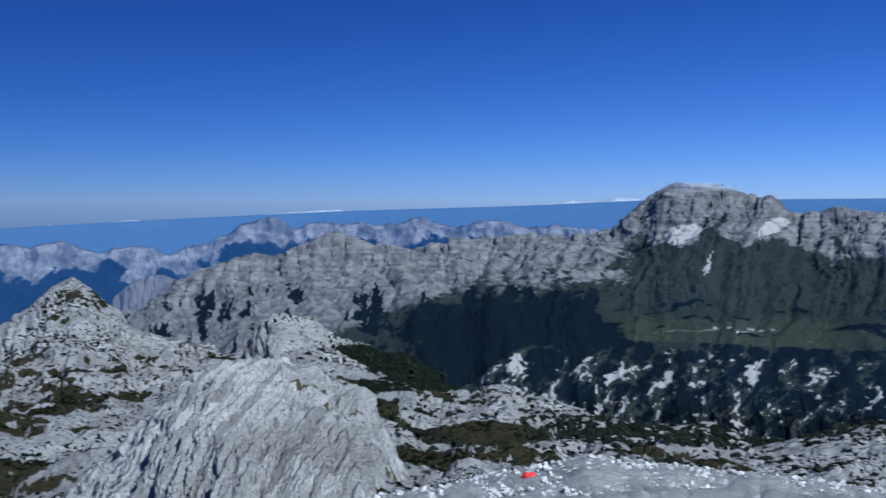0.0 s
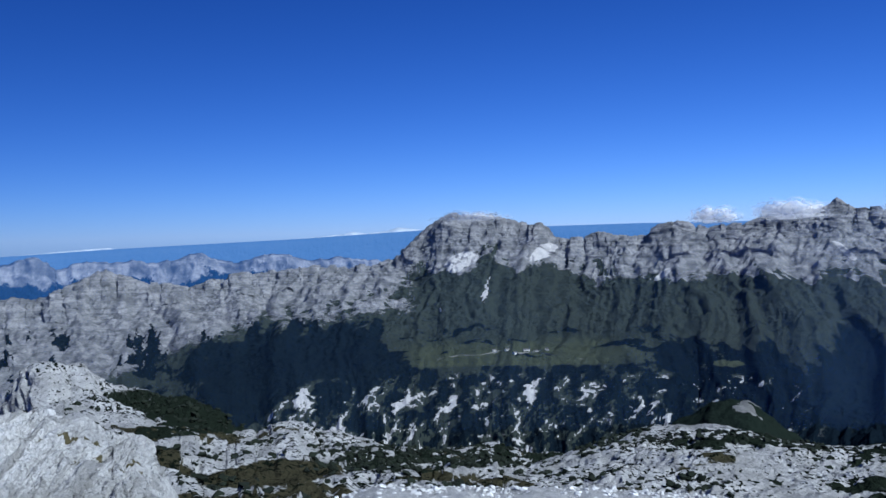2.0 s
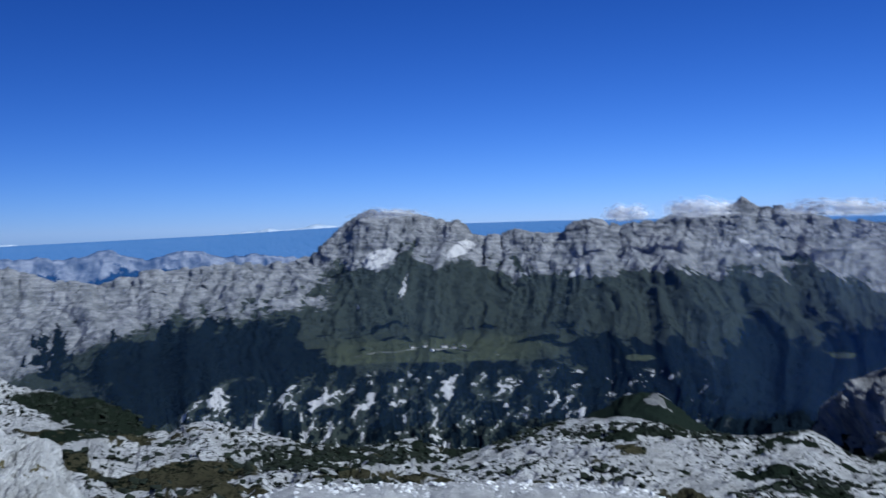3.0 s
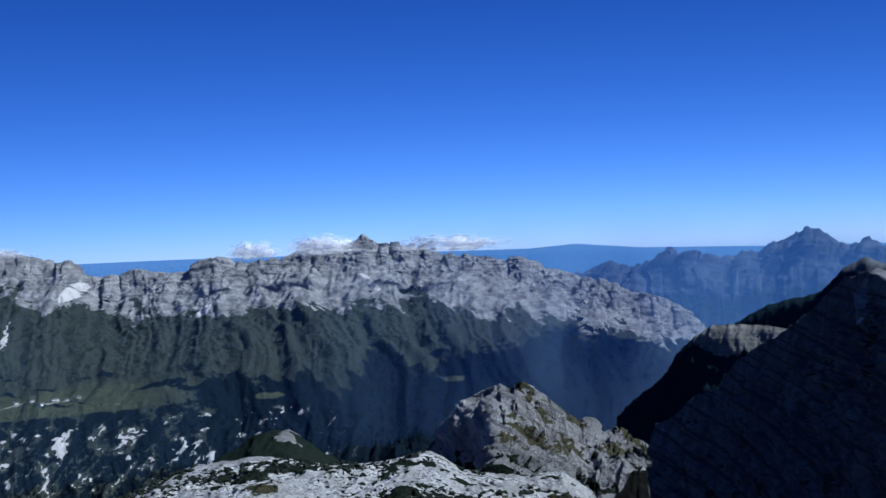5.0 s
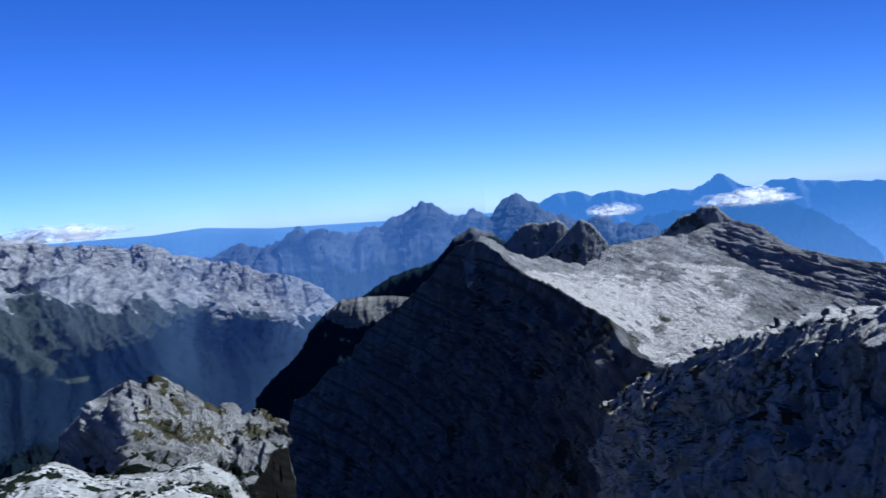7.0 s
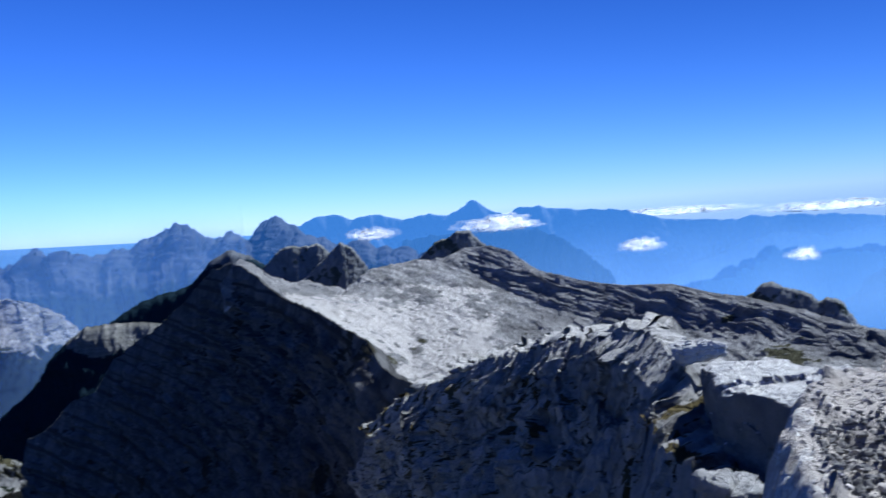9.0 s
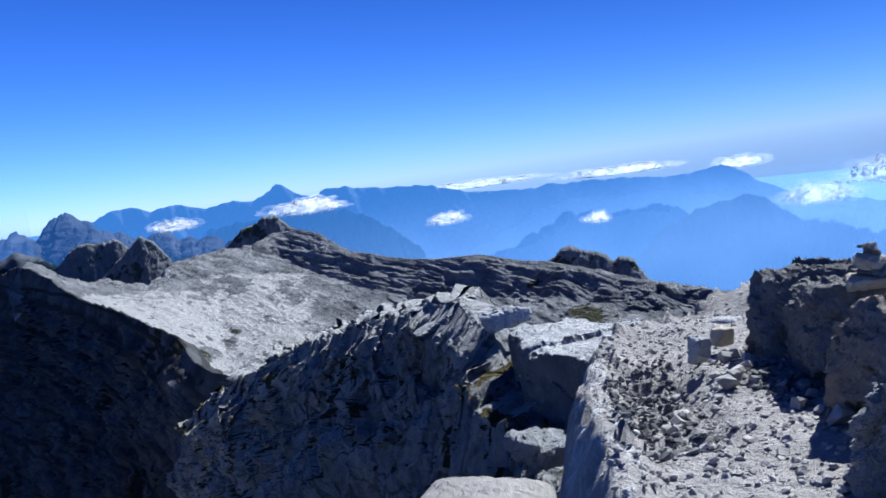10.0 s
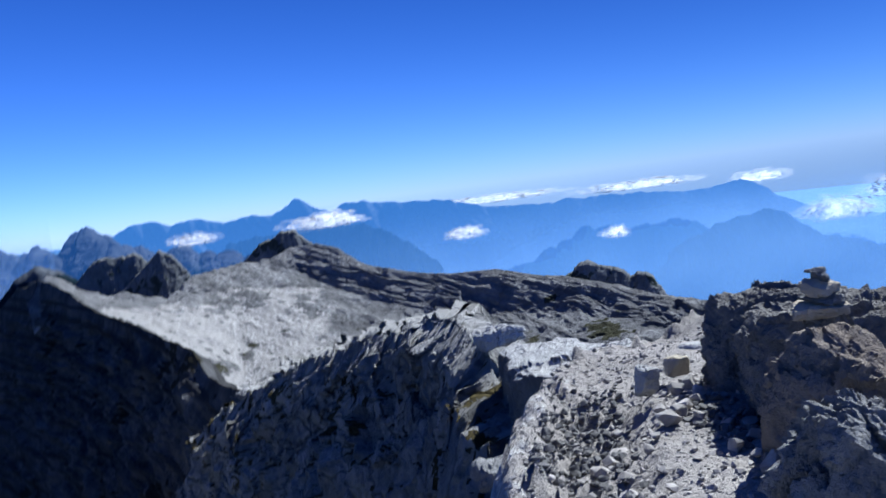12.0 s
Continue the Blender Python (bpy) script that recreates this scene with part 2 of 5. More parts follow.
def mountain(name, material, b0, b1, cols, rings, rows, jag=0.0, relief=0.0, grain=100.0, stretch=1.0, gully=0.0, gully_w=80.0, beds=0.0, bed_h=20.0, bed_n=(0.0, 0.0, 1.0), bed_long=9.0, fold=0.0,
             slant=0.0, crest=None, masks=None, amps=None, near=0.0, gain=0.5, facet=0.0, facet_w=10.0, spur=None, spur_w=400.0, spur_slant=0.0, seed=0):
    """A slope that rises from ring to ring (each: distance, height over the eye in degrees; numbers or lists by bearing) and falls behind its crest.
    jag: unevenness of the crest in degrees; relief, gully, beds, facet: metres of lumps, fall-line ribs, rock ledges and broken planes; spur: metres of side ridges by bearing."""
    b = np.linspace(b0, b1, cols)
    rr, zz = [], []
    for r, e in rings:
        r = line(r, b) if isinstance(r, list) else np.full(cols, float(r))
        e = line(e, b) if isinstance(e, list) else np.full(cols, float(e))
        rr.append(r)
        zz.append(r * np.tan(np.radians(e)))
    rr, zz = np.array(rr), np.array(zz)
    crest = len(rings) - 1 if crest is None else crest
    if jag:
        arc = np.radians(b) * rr[crest]
        zz[crest] += rr[crest] * np.radians(jag) * (fbm(vec(arc / (rr[crest].mean() * 0.025), seed * 3.1, 0.5), 6, 0.65))
    v = np.concatenate([np.linspace(k, k + 1, n, endpoint=False) for k, n in enumerate(rows)] + [[len(rows)]])
    k = np.minimum(v.astype(int), len(rows) - 1)
    t = (v - k)[:, None]
    R = rr[k] * (1 - t) + rr[k + 1] * t
    Z = zz[k] * (1 - t) + zz[k + 1] * t
    B = np.radians(b)[None, :]
    fade = np.clip(np.abs(v - crest) / 0.25, 0.05, 1)[:, None]
    P = vec(R * np.sin(B), R * np.cos(B), Z)
    q = P * np.array((1.0, 1.0, 1.0 / stretch)) / grain + seed * 11.7
    if amps:
        fade = fade * np.interp(v, np.arange(len(amps)), amps)[:, None]
    if near:
        fade = fade * np.clip(R / near, 0.06, 1.5)
    push = np.zeros_like(R)
    sw = np.zeros_like(R)
    if relief:
        push += relief * fade * (0.65 * fbm(q, 5, gain) + 0.35 * fbm(q * 0.8 + 31.0, 4, gain, True))
    if gully:
        w = fbm(P / (gully_w * 4) + 5.1 + seed, 3)
        arc = B * rr[crest].mean() / gully_w + 1.0 * w + slant * Z / gully_w
        push += gully * fade * fbm(vec(arc, Z / (gully_w * 6), seed + 0.3), 5, 0.62, True)
    if spur:
        w = fbm(P / (spur_w * 2) + 2.7 + seed, 3)
        arc = B * rr[crest].mean() / spur_w + 0.6 * w + spur_slant * Z / spur_w
        sw = fbm(vec(arc, Z / (spur_w * 7), seed + 0.7), 4, 0.45, True)
    if facet:
        fp = P / facet_w + 0.25 * fbm(P / facet_w + 4.4, 2)[..., None]
        push += facet * fade * facets(fp, 1.6, seed)
        if facet_w < 5:
            push += 0.4 * facet * fade * facets(fp * 2.7, 1.6, seed + 1)
    if beds:
        bent = P + vec(0.0, 0.0, fold * fbm(P / (grain * 1.5) + 9, 2)) if fold else P
        push += beds * fade * strata(bent, bed_n, bed_h, bed_long, seed)
    lift = 0.2 * relief * fade * fbm(q * 1.7 + 40, 3, 0.5) if relief else 0.0
    N = np.cross(np.gradient(P, axis=1), np.gradient(P, axis=0))
    N /= np.linalg.norm(N, axis=-1, keepdims=True) + 1e-9
    N *= np.where(N[..., 2:] < 0, -1.0, 1.0)
    swell = line(spur, b)[None, :] * np.interp(v, np.arange(len(rings)), (0, 0.5, 0.8, 1, 0.7, 0, 0)[:len(rings)])[:, None] * (sw - 0.2) if spur else 0.0
    P = P + N * (push + swell)[..., None]
    P[..., 2] += lift
    R, Z = np.hypot(P[..., 0], P[..., 1]), P[..., 2].copy()
    P[..., 2] += EYE_Z
    SHEETS[name] = P
    # rib: height of the relief, by which recesses get painted shade.
    got = {"grass": 0.0, "forest": 0.0, "scree_or_lit": 0.0, "rib": np.clip(push / (abs(gully) * 0.6 + relief * 0.5 + beds + 0.8 * facet + 1e-6), -1, 1)}
    if masks:
        el = np.degrees(np.arctan2(Z, R))
        n = fbm(P / (grain * 0.7) + 3.3, 5, 0.6)
        got.update(masks(np.degrees(B) + 0 * R, el, up_of(P), n, got["rib"], fbm(P / (grain * 2.6) + 8.8, 3, 0.55), fbm(P / (grain * 0.14) + 1.8, 3, 0.6), sw))
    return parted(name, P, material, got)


KINDS = ("rock_face", "grass_slope", "forest_slope", "scree_or_lit_slope")


def parted(name, P, material, got):
    """A sheet whose bare rock, turf, forest and scree are parts of their own, if it has more than one of them."""
    nv, nu = P.shape[:2]
    full = {k: np.broadcast_to(np.asarray(v, dtype=np.float32), (nv, nu)) for k, v in got.items()}
    mean = {k: 0.25 * (v[:-1, :-1] + v[1:, :-1] + v[:-1, 1:] + v[1:, 1:]) for k, v in full.items()}
    sort = np.zeros((nv - 1, nu - 1), dtype=int)
    for i, k in ((1, "grass"), (3, "scree_or_lit"), (2, "forest")):
        sort[mean[k] > 0.5] = i
    share = [(sort == i).mean() for i in range(4)]
    if sum(q > 0.02 for q in share) < 2:
        return sheet_mesh(name, P, material, list(full.items()))
    for i in range(1, 4):
        if share[i] <= 0.02:
            sort[sort == i] = 0
    top = new(name)
    c = P.reshape(-1, 3).mean(0)
    top.location = (c[0], c[1], float(P[..., 2].min()))
    N = np.cross(np.gradient(P, axis=1), np.gradient(P, axis=0)).reshape(-1, 3)
    N /= np.linalg.norm(N, axis=1, keepdims=True) + 1e-9
    N *= np.sign(N[:, 2].mean())
    idx = np.arange(nv * nu).reshape(nv, nu)
    q = np.stack([idx[:-1, :-1], idx[:-1, 1:], idx[1:, 1:], idx[1:, :-1]], -1)
    flat = P.reshape(-1, 3) - np.array(top.location)
    for i, kind in enumerate(KINDS):
        f = q[sort == i]
        if not len(f):
            continue
        used, inv = np.unique(f, return_inverse=True)
        me = quad_mesh(kind, flat[used], inv.reshape(-1, 4))
        for key, val in full.items():
            me.attributes.new(key, "FLOAT", "POINT").data.foreach_set("value", val.reshape(-1)[used])
        me.normals_split_custom_set_from_vertices(N[used].tolist())
        me.materials.append(material)
        piece = new(kind, me)
        piece.parent = top
        if i:
            tagged(piece, kind="stuff")
    return top


# ------------------------------------------------------------------ the valley and all ground below
m_valley = limestone("valley_ground", 120.0, pale=(0.3, 0.3, 0.28), dark=(0.05, 0.06, 0.04), forest=(0.007, 0.013, 0.012))
gb = np.linspace(0, 2 * math.pi, 360, endpoint=False)[None, :]
gr_ = np.geomspace(4.0, 4950.0, 160)[:, None]
gz = np.maximum(-0.66 * gr_ - 1.0 + 0 * gb, -860.0)
GP = vec(gr_ * np.sin(gb), gr_ * np.cos(gb), gz)
GP[..., 2] += np.clip(gr_ / 40, 0.1, 14) * fbm(GP / 140.0, 5)
ground = sheet_mesh("ground", GP, m_valley, [("forest", smooth(500, 900, gr_ + 0 * gb)), ("grass", 0.2), ("scree_or_lit", 0.0)], wrap=True)
tagged(ground, "valley floor and lower mountain slopes under dark forest", "ground", kind="structure")



def deep(r):
    """The angle under which the valley floor shows at that distance."""
    return math.degrees(math.atan(-880.0 / r))


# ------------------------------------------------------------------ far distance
# Haze before these far ranges is put into their emission and bluish colours.
m_far = limestone("far_land", 300.0, pale=(0.3, 0.34, 0.4), dark=(0.12, 0.15, 0.2), haze_glow=(0.12, 0.28, 0.64), haze_share=0.85)
HORIZON = [(-60, -1.7), (-26.7, -1.5), (-17.2, -1.06), (-6.7, -0.62), (4.3, -0.33), (12.9, 0.03), (26.7, 0.1), (48.9, -0.1), (52, 0.1), (56, -0.3), (63.4, -0.5),
           (80, -0.7), (86, -0.9), (90, -1.2), (95, -1.9), (100, -2.3), (113, -2.8), (125, -3.0), (150, -3.0)]
# Glowing strip added where the sky turns dark below the eastern horizon.
m_east = limestone("east_haze", 300.0, pale=(0.5, 0.55, 0.6), dark=(0.4, 0.45, 0.5), haze_glow=(0.2, 0.4, 0.78), haze_share=0.92)
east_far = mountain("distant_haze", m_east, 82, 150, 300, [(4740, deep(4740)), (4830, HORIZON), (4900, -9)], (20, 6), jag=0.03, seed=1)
tagged(east_far, "glowing strip in place of pale haze over far lowland", "backdrop", kind="structure")
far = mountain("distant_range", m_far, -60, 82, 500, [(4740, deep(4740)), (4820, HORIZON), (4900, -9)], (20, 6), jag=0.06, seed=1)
tagged(far, "hazy blue alpine ranges on the horizon", "backdrop", kind="structure")

m_snow = limestone("snow_peak_rock", 60.0, pale=(0.8, 0.82, 0.86), dark=(0.4, 0.46, 0.56), tone=1.0, haze_glow=(0.3, 0.5, 0.8), haze_share=0.4)
SNOW = [(-30, -1.9), (-25, -1.6), (-24.1, -1.34), (-23, -1.5), (-19.3, -1.08), (-18, -1.25), (-9.3, -0.66), (-6.8, -0.52), (-5.5, -0.75), (4, -0.35), (7.6, -0.1), (8.3, 0.06), (9.2, -0.1), (10.5, 0.05), (11.2, 0.26), (12.3, 0.12), (13.5, -0.1), (20, -0.5)]
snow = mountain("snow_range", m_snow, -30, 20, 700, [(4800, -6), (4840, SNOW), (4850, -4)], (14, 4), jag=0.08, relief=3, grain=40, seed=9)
tagged(snow, "glaciered white summits far off on the horizon", "mountain")

m_mid = limestone("mid_range_rock", 90.0, pale=(0.85, 0.86, 0.88), dark=(0.08, 0.1, 0.14), forest=(0.006, 0.014, 0.03), veins=0.5, streak=0.5, blur=0.12, haze_glow=(0.035, 0.13, 0.4), haze_share=0.44)
MIDLEFT = [(-45, -2.4), (-35, -2.9), (-26.7, -2.67), (-25.0, -3.05), (-23.4, -2.58), (-21.5, -3.07), (-19.6, -3.01), (-17.3, -3.41), (-14.6, -2.57), (-12.8, -1.52),
           (-10.7, -1.18), (-9.8, -1.91), (-8.2, -1.63), (-3.1, -1.66), (-1.4, -1.15), (0.6, -1.78), (3.5, -1.53), (5.4, -1.89), (7.4, -1.67), (9.3, -2.14), (16, -2.4), (30, -3)]


def mid_masks(b, el, up, n, push, big, fine, sw):
    return {"forest": 0.9 * smooth(-0.6, -2.4, el - line(MIDLEFT, b) + 2.6 * n - 0.8 * push)}


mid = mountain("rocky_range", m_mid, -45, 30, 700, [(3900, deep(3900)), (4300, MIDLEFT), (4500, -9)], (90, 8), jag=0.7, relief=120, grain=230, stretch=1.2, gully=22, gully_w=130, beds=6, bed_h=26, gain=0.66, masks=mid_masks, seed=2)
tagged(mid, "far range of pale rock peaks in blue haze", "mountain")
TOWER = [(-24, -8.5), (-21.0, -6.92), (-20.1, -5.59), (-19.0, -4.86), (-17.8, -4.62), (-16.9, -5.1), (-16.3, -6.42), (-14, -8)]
m_tower = limestone("tower_rock", 60.0, pale=(0.5, 0.47, 0.46), dark=(0.16, 0.17, 0.2), haze_glow=(0.05, 0.16, 0.42), haze_share=0.3)
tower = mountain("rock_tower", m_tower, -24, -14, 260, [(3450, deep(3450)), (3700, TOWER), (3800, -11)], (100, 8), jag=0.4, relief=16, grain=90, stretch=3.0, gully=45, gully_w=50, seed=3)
tagged(tower, "pale pinkish rock towers beyond the valley", "mountain")

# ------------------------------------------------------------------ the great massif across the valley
# Turf and forest colours are tinted blue for the haze in front of them.
m_massif = limestone("massif_rock", 60.0, tone=0.52, pale=(0.58, 0.58, 0.59), dark=(0.13, 0.14, 0.155), strata=12.0, fold=0.9, bump=0.75, veins=0.45, streak=0.6, blur=0.16, speck=0.5, bedmix=0.4, grass=(0.023, 0.029, 0.026), forest=(0.003, 0.0055, 0.0085), scree_or_lit=(0.78, 0.77, 0.76))
MASSIF = [(-20.7, -8.31), (-17.0, -5.52), (-15.6, -4.33), (-13.9, -3.83), (-12.1, -3.39), (-10.4, -3.42), (-8.9, -2.64), (-6.9, -1.85), (-5.3, -2.49), (-3.5, -3.16),
          (-2.2, -3.61), (-0.9, -2.77), (1.7, -2.52), (4.3, -2.26), (6.5, -2.33), (8.6, -2.69), (10.1, -2.14), (11.5, -1.77), (12.2, -0.69), (13.6, 0.55), (14.4, 0.98),
          (15.9, 0.95), (18.0, 0.7), (19.3, 0.25), (20.6, -0.1), (21.7, -0.69), (24.1, -0.78), (27.1, -0.86), (28.0, -0.14), (29.5, 0.03), (30.9, -0.72), (32.8, -0.19),
          (33.9, 0.35), (37.5, 0.6), (38.2, 1.11), (39.0, 0.48), (41.2, 0.27), (44.7, -0.49), (49.5, -1.05), (51.6, -1.99), (56.2, -3.15), (58.3, -4.34), (61, -6.5), (66, -9)]
WALL_FOOT = [(-21, -9), (-14, -6.5), (-7, -5.4), (-2, -5.0), (5, -4.2), (10, -3.3), (12, -2.9), (14, -2.3), (18, -1.8), (20.5, -1.9), (22, -2.9), (25, -2.9), (30, -2.1), (38, -1.7), (46, -2.6), (55, -5.0), (66, -10)]
TERRACE = [(-21, -11), (-7, -8.6), (2, -7.6), (9, -7.4), (14, -7.5), (26, -7.4), (30, -6.9), (44, -7.0), (55, -8.0), (66, -11.5)]
TERRACE_EDGE = [(-21, -13), (-7, -10.5), (2, -9.4), (9, -8.7), (14, -8.75), (26, -8.75), (30, -10.0), (44, -10.2), (55, -10.8), (66, -13)]
FOOT_R = [(-21, 1500), (5, 1500), (33, 1500), (45, 1350), (66, 1500)]
TREELINE = [(-21, -8.2), (-3, -7.2), (2, -5.4), (9, -6.4), (12, -8.8), (25, -8.8), (29, -7.8), (36, -7.0), (45, -6.2), (56, -5.6), (66, -6)]


def massif_masks(b, el, up, n, push, big, fine, sw):
    sx = b + 0.8 * smooth(22, 32, b) * (el + 4)
    st = 0.7 * fbm(vec((sx + 0.8 * n) / 0.8, el / 2.6 + 0.6 * n, 3.3), 5, 0.62)
    wide = fbm(vec((sx + n) / 2.4, el / 5.0, 7.7), 3, 0.5)
    foot = line(WALL_FOOT, b) + 2.4 * st + 1.8 * n + 1.6 * wide + 0.8 * fine - 1.3 * smooth(0.15, 0.5, sw) * smooth(24, 30, b)
    west = smooth(-3.0, 3.0, b - 9.0 - 3.0 * (el + 3.0) + 5.0 * st + 4.0 * wide)
    grass = smooth(0.5, -0.5, el - foot - 0.2) * west
    ribs = smooth(0.15, 0.45, push + 0.5 * fine + 0.5 * n) * smooth(-7.5, -4.5, el) * (1 - 0.7 * smooth(10, 14, b))
    terr = smooth(-8.95, -8.75, el + 0.15 * n) * smooth(9.8, 13, b + 2 * n + 1.5 * fine) * smooth(29, 23, b + 4 * n - 2 * (el + 8)) * smooth(-6.9, -7.9, el + 1.2 * n + 0.6 * fine)
    clear = smooth(1.0, 0.6, np.hypot((b - 31.9) / 1.2, (el + 8.7) / 0.26) + 0.5 * n) + smooth(1.0, 0.6, np.hypot((b - 43.8) / 0.8, (el + 8.3) / 0.2) + 0.5 * n)
    lines = smooth(0.16, 0.3, st) * smooth(-9.0, -7.8, el)
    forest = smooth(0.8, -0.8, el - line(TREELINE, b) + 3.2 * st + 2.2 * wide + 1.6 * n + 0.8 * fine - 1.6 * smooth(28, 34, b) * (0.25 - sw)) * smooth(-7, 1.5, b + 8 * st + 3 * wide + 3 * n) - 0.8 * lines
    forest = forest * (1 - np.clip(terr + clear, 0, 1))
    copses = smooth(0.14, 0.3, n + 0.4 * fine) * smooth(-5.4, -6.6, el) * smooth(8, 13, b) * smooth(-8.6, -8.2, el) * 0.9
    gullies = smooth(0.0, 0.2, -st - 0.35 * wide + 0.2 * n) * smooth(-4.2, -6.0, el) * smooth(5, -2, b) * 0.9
    slab_ = fbm(vec((b - 0.35 * el + 1.6 * n + 0.6 * fine) / 0.7, el / 1.5 + n, 4.4), 5, 0.62)
    bare = smooth(-0.06, 0.1, 1.1 * slab_ + 0.3 * fine + 0.3 * n - 0.16 * smooth(22, 32, b) + 0.3 * smooth(7, -3, b + 5 * wide)) * smooth(-8.9, -9.8, el + 3.0 * smooth(6, 0, b)) * smooth(44, 32, b)
    fans = smooth(1.0, 0.6, np.hypot((b - 15.3) / 1.35, (el + 1.95 - 0.3 * (b - 15.5) + 0.35 * np.abs(st)) / 0.62) + 0.6 * st) + smooth(1.0, 0.5, np.hypot((b - 20.4) / 0.9, (el + 1.6 - 0.5 * (b - 20.4)) / 0.6) + 0.6 * st)
    fans = fans + smooth(1.0, 0.5, np.hypot((b - 16.9 - 0.25 * (el + 3.7) + 0.4 * fine) / (0.06 + 0.1 * np.clip(-el - 3.2, 0, 3)), (el + 3.9) / 1.4) + 0.5 * n)
    fans = fans + smooth(1.0, 0.5, np.hypot((b - 38.3 - 0.9 * (-1.6 - el)) / 0.4, (el + 1.9) / 0.8) + 0.5 * n) + smooth(1.0, 0.5, np.hypot((b - 28.2 - 1.2 * (el + 3.2)) / 0.35, (el + 3.2) / 0.5) + 0.5 * n)
    fans = fans + smooth(0.2, 0.4, st + 0.3 * n) * smooth(-2.2, -3.2, el) * smooth(-7.0, -5, el) * 0.6
    return {"meadow": np.clip(terr + clear, 0, 1), "grass": np.clip(grass - 0.8 * ribs + terr + clear, 0, 1), "forest": np.clip(forest + gullies + copses - 0.95 * bare, 0, 1),
            "scree_or_lit": np.clip(fans + 0.7 * bare * smooth(0.02, 0.25, slab_ + 0.3 * fine), 0, 1)}


SPURS_BY = [(-21, 60), (0, 55), (9, 25), (24, 30), (29, 80), (46, 90), (56, 60), (66, 25)]
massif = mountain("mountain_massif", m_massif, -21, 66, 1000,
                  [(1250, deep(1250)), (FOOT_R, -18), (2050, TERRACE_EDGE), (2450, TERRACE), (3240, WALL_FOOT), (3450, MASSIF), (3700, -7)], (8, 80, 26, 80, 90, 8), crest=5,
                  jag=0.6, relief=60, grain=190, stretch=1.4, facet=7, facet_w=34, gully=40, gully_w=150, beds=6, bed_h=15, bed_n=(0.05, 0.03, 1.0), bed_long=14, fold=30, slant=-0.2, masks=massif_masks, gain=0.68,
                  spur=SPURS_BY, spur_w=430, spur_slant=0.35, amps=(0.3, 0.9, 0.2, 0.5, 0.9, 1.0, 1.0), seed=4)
spike = mountain("rock_spike", m_massif, 36.2, 40.2, 120, [(3300, -4), (3380, [(36.2, -1.6), (36.9, 0.2), (37.6, 0.7), (38.2, 1.3), (38.9, 0.8), (39.6, 0.4), (40.2, -1.6)]), (3430, -3)], (40, 6), jag=0.05, relief=6, grain=60, gully=5, gully_w=40, beds=3, bed_h=10, seed=44)
tagged(spike, "sharp dark rock pyramid on the massif's crest", "peak")
tagged(massif, "long grey limestone massif with forested lower slopes", "mountain")

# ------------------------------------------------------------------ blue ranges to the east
# The blue of both ranges is haze, given as emission and bluish rock colour.
m_jul = limestone("blue_range_rock", 120.0, pale=(0.3, 0.34, 0.4), dark=(0.06, 0.09, 0.13), haze_glow=(0.022, 0.08, 0.26), haze_share=0.58)
JULIAN = [(48, -3.4), (51.8, -1.85), (53.6, -1.21), (55.3, -1.59), (57.1, -0.94), (59.3, -0.67), (60.7, -1.02), (62.5, -0.71), (64.2, -0.39), (65.2, 0.26), (65.75, 0.68),
          (66.3, 0.42), (67.4, -0.23), (68.2, -0.68), (69.0, -0.08), (69.9, -0.64), (70.9, 0.01), (72.0, 0.4), (72.7, -0.04), (73.6, -0.6), (75.0, -1.2), (80, -2.4), (86, -4.6), (92, -9), (95, -13)]
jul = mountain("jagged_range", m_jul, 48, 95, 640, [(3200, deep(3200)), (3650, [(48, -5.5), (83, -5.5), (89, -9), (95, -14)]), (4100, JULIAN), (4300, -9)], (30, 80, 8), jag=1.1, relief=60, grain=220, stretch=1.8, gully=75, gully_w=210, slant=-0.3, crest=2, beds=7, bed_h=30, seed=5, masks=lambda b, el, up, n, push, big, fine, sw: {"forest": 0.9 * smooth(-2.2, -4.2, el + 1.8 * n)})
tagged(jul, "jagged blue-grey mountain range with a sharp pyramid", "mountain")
m_jul2 = limestone("hazy_range_rock", 150.0, pale=(0.4, 0.46, 0.54), dark=(0.07, 0.1, 0.15), haze_glow=(0.06, 0.2, 0.56), haze_share=0.72)
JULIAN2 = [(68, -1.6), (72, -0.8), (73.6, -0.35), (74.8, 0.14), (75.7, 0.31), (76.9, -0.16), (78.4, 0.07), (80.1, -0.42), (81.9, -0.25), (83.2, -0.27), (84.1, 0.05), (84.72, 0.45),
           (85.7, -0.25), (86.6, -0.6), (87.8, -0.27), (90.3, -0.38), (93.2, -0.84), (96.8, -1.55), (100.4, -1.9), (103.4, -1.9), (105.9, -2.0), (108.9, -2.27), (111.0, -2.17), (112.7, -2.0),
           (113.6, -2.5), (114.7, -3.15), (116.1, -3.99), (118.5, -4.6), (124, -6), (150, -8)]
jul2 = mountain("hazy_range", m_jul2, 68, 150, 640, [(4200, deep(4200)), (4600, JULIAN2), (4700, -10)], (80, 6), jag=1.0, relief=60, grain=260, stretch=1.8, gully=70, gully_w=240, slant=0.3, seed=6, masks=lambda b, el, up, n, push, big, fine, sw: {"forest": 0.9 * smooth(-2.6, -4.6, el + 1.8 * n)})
tagged(jul2, "high blue mountain range fading into haze", "mountain")
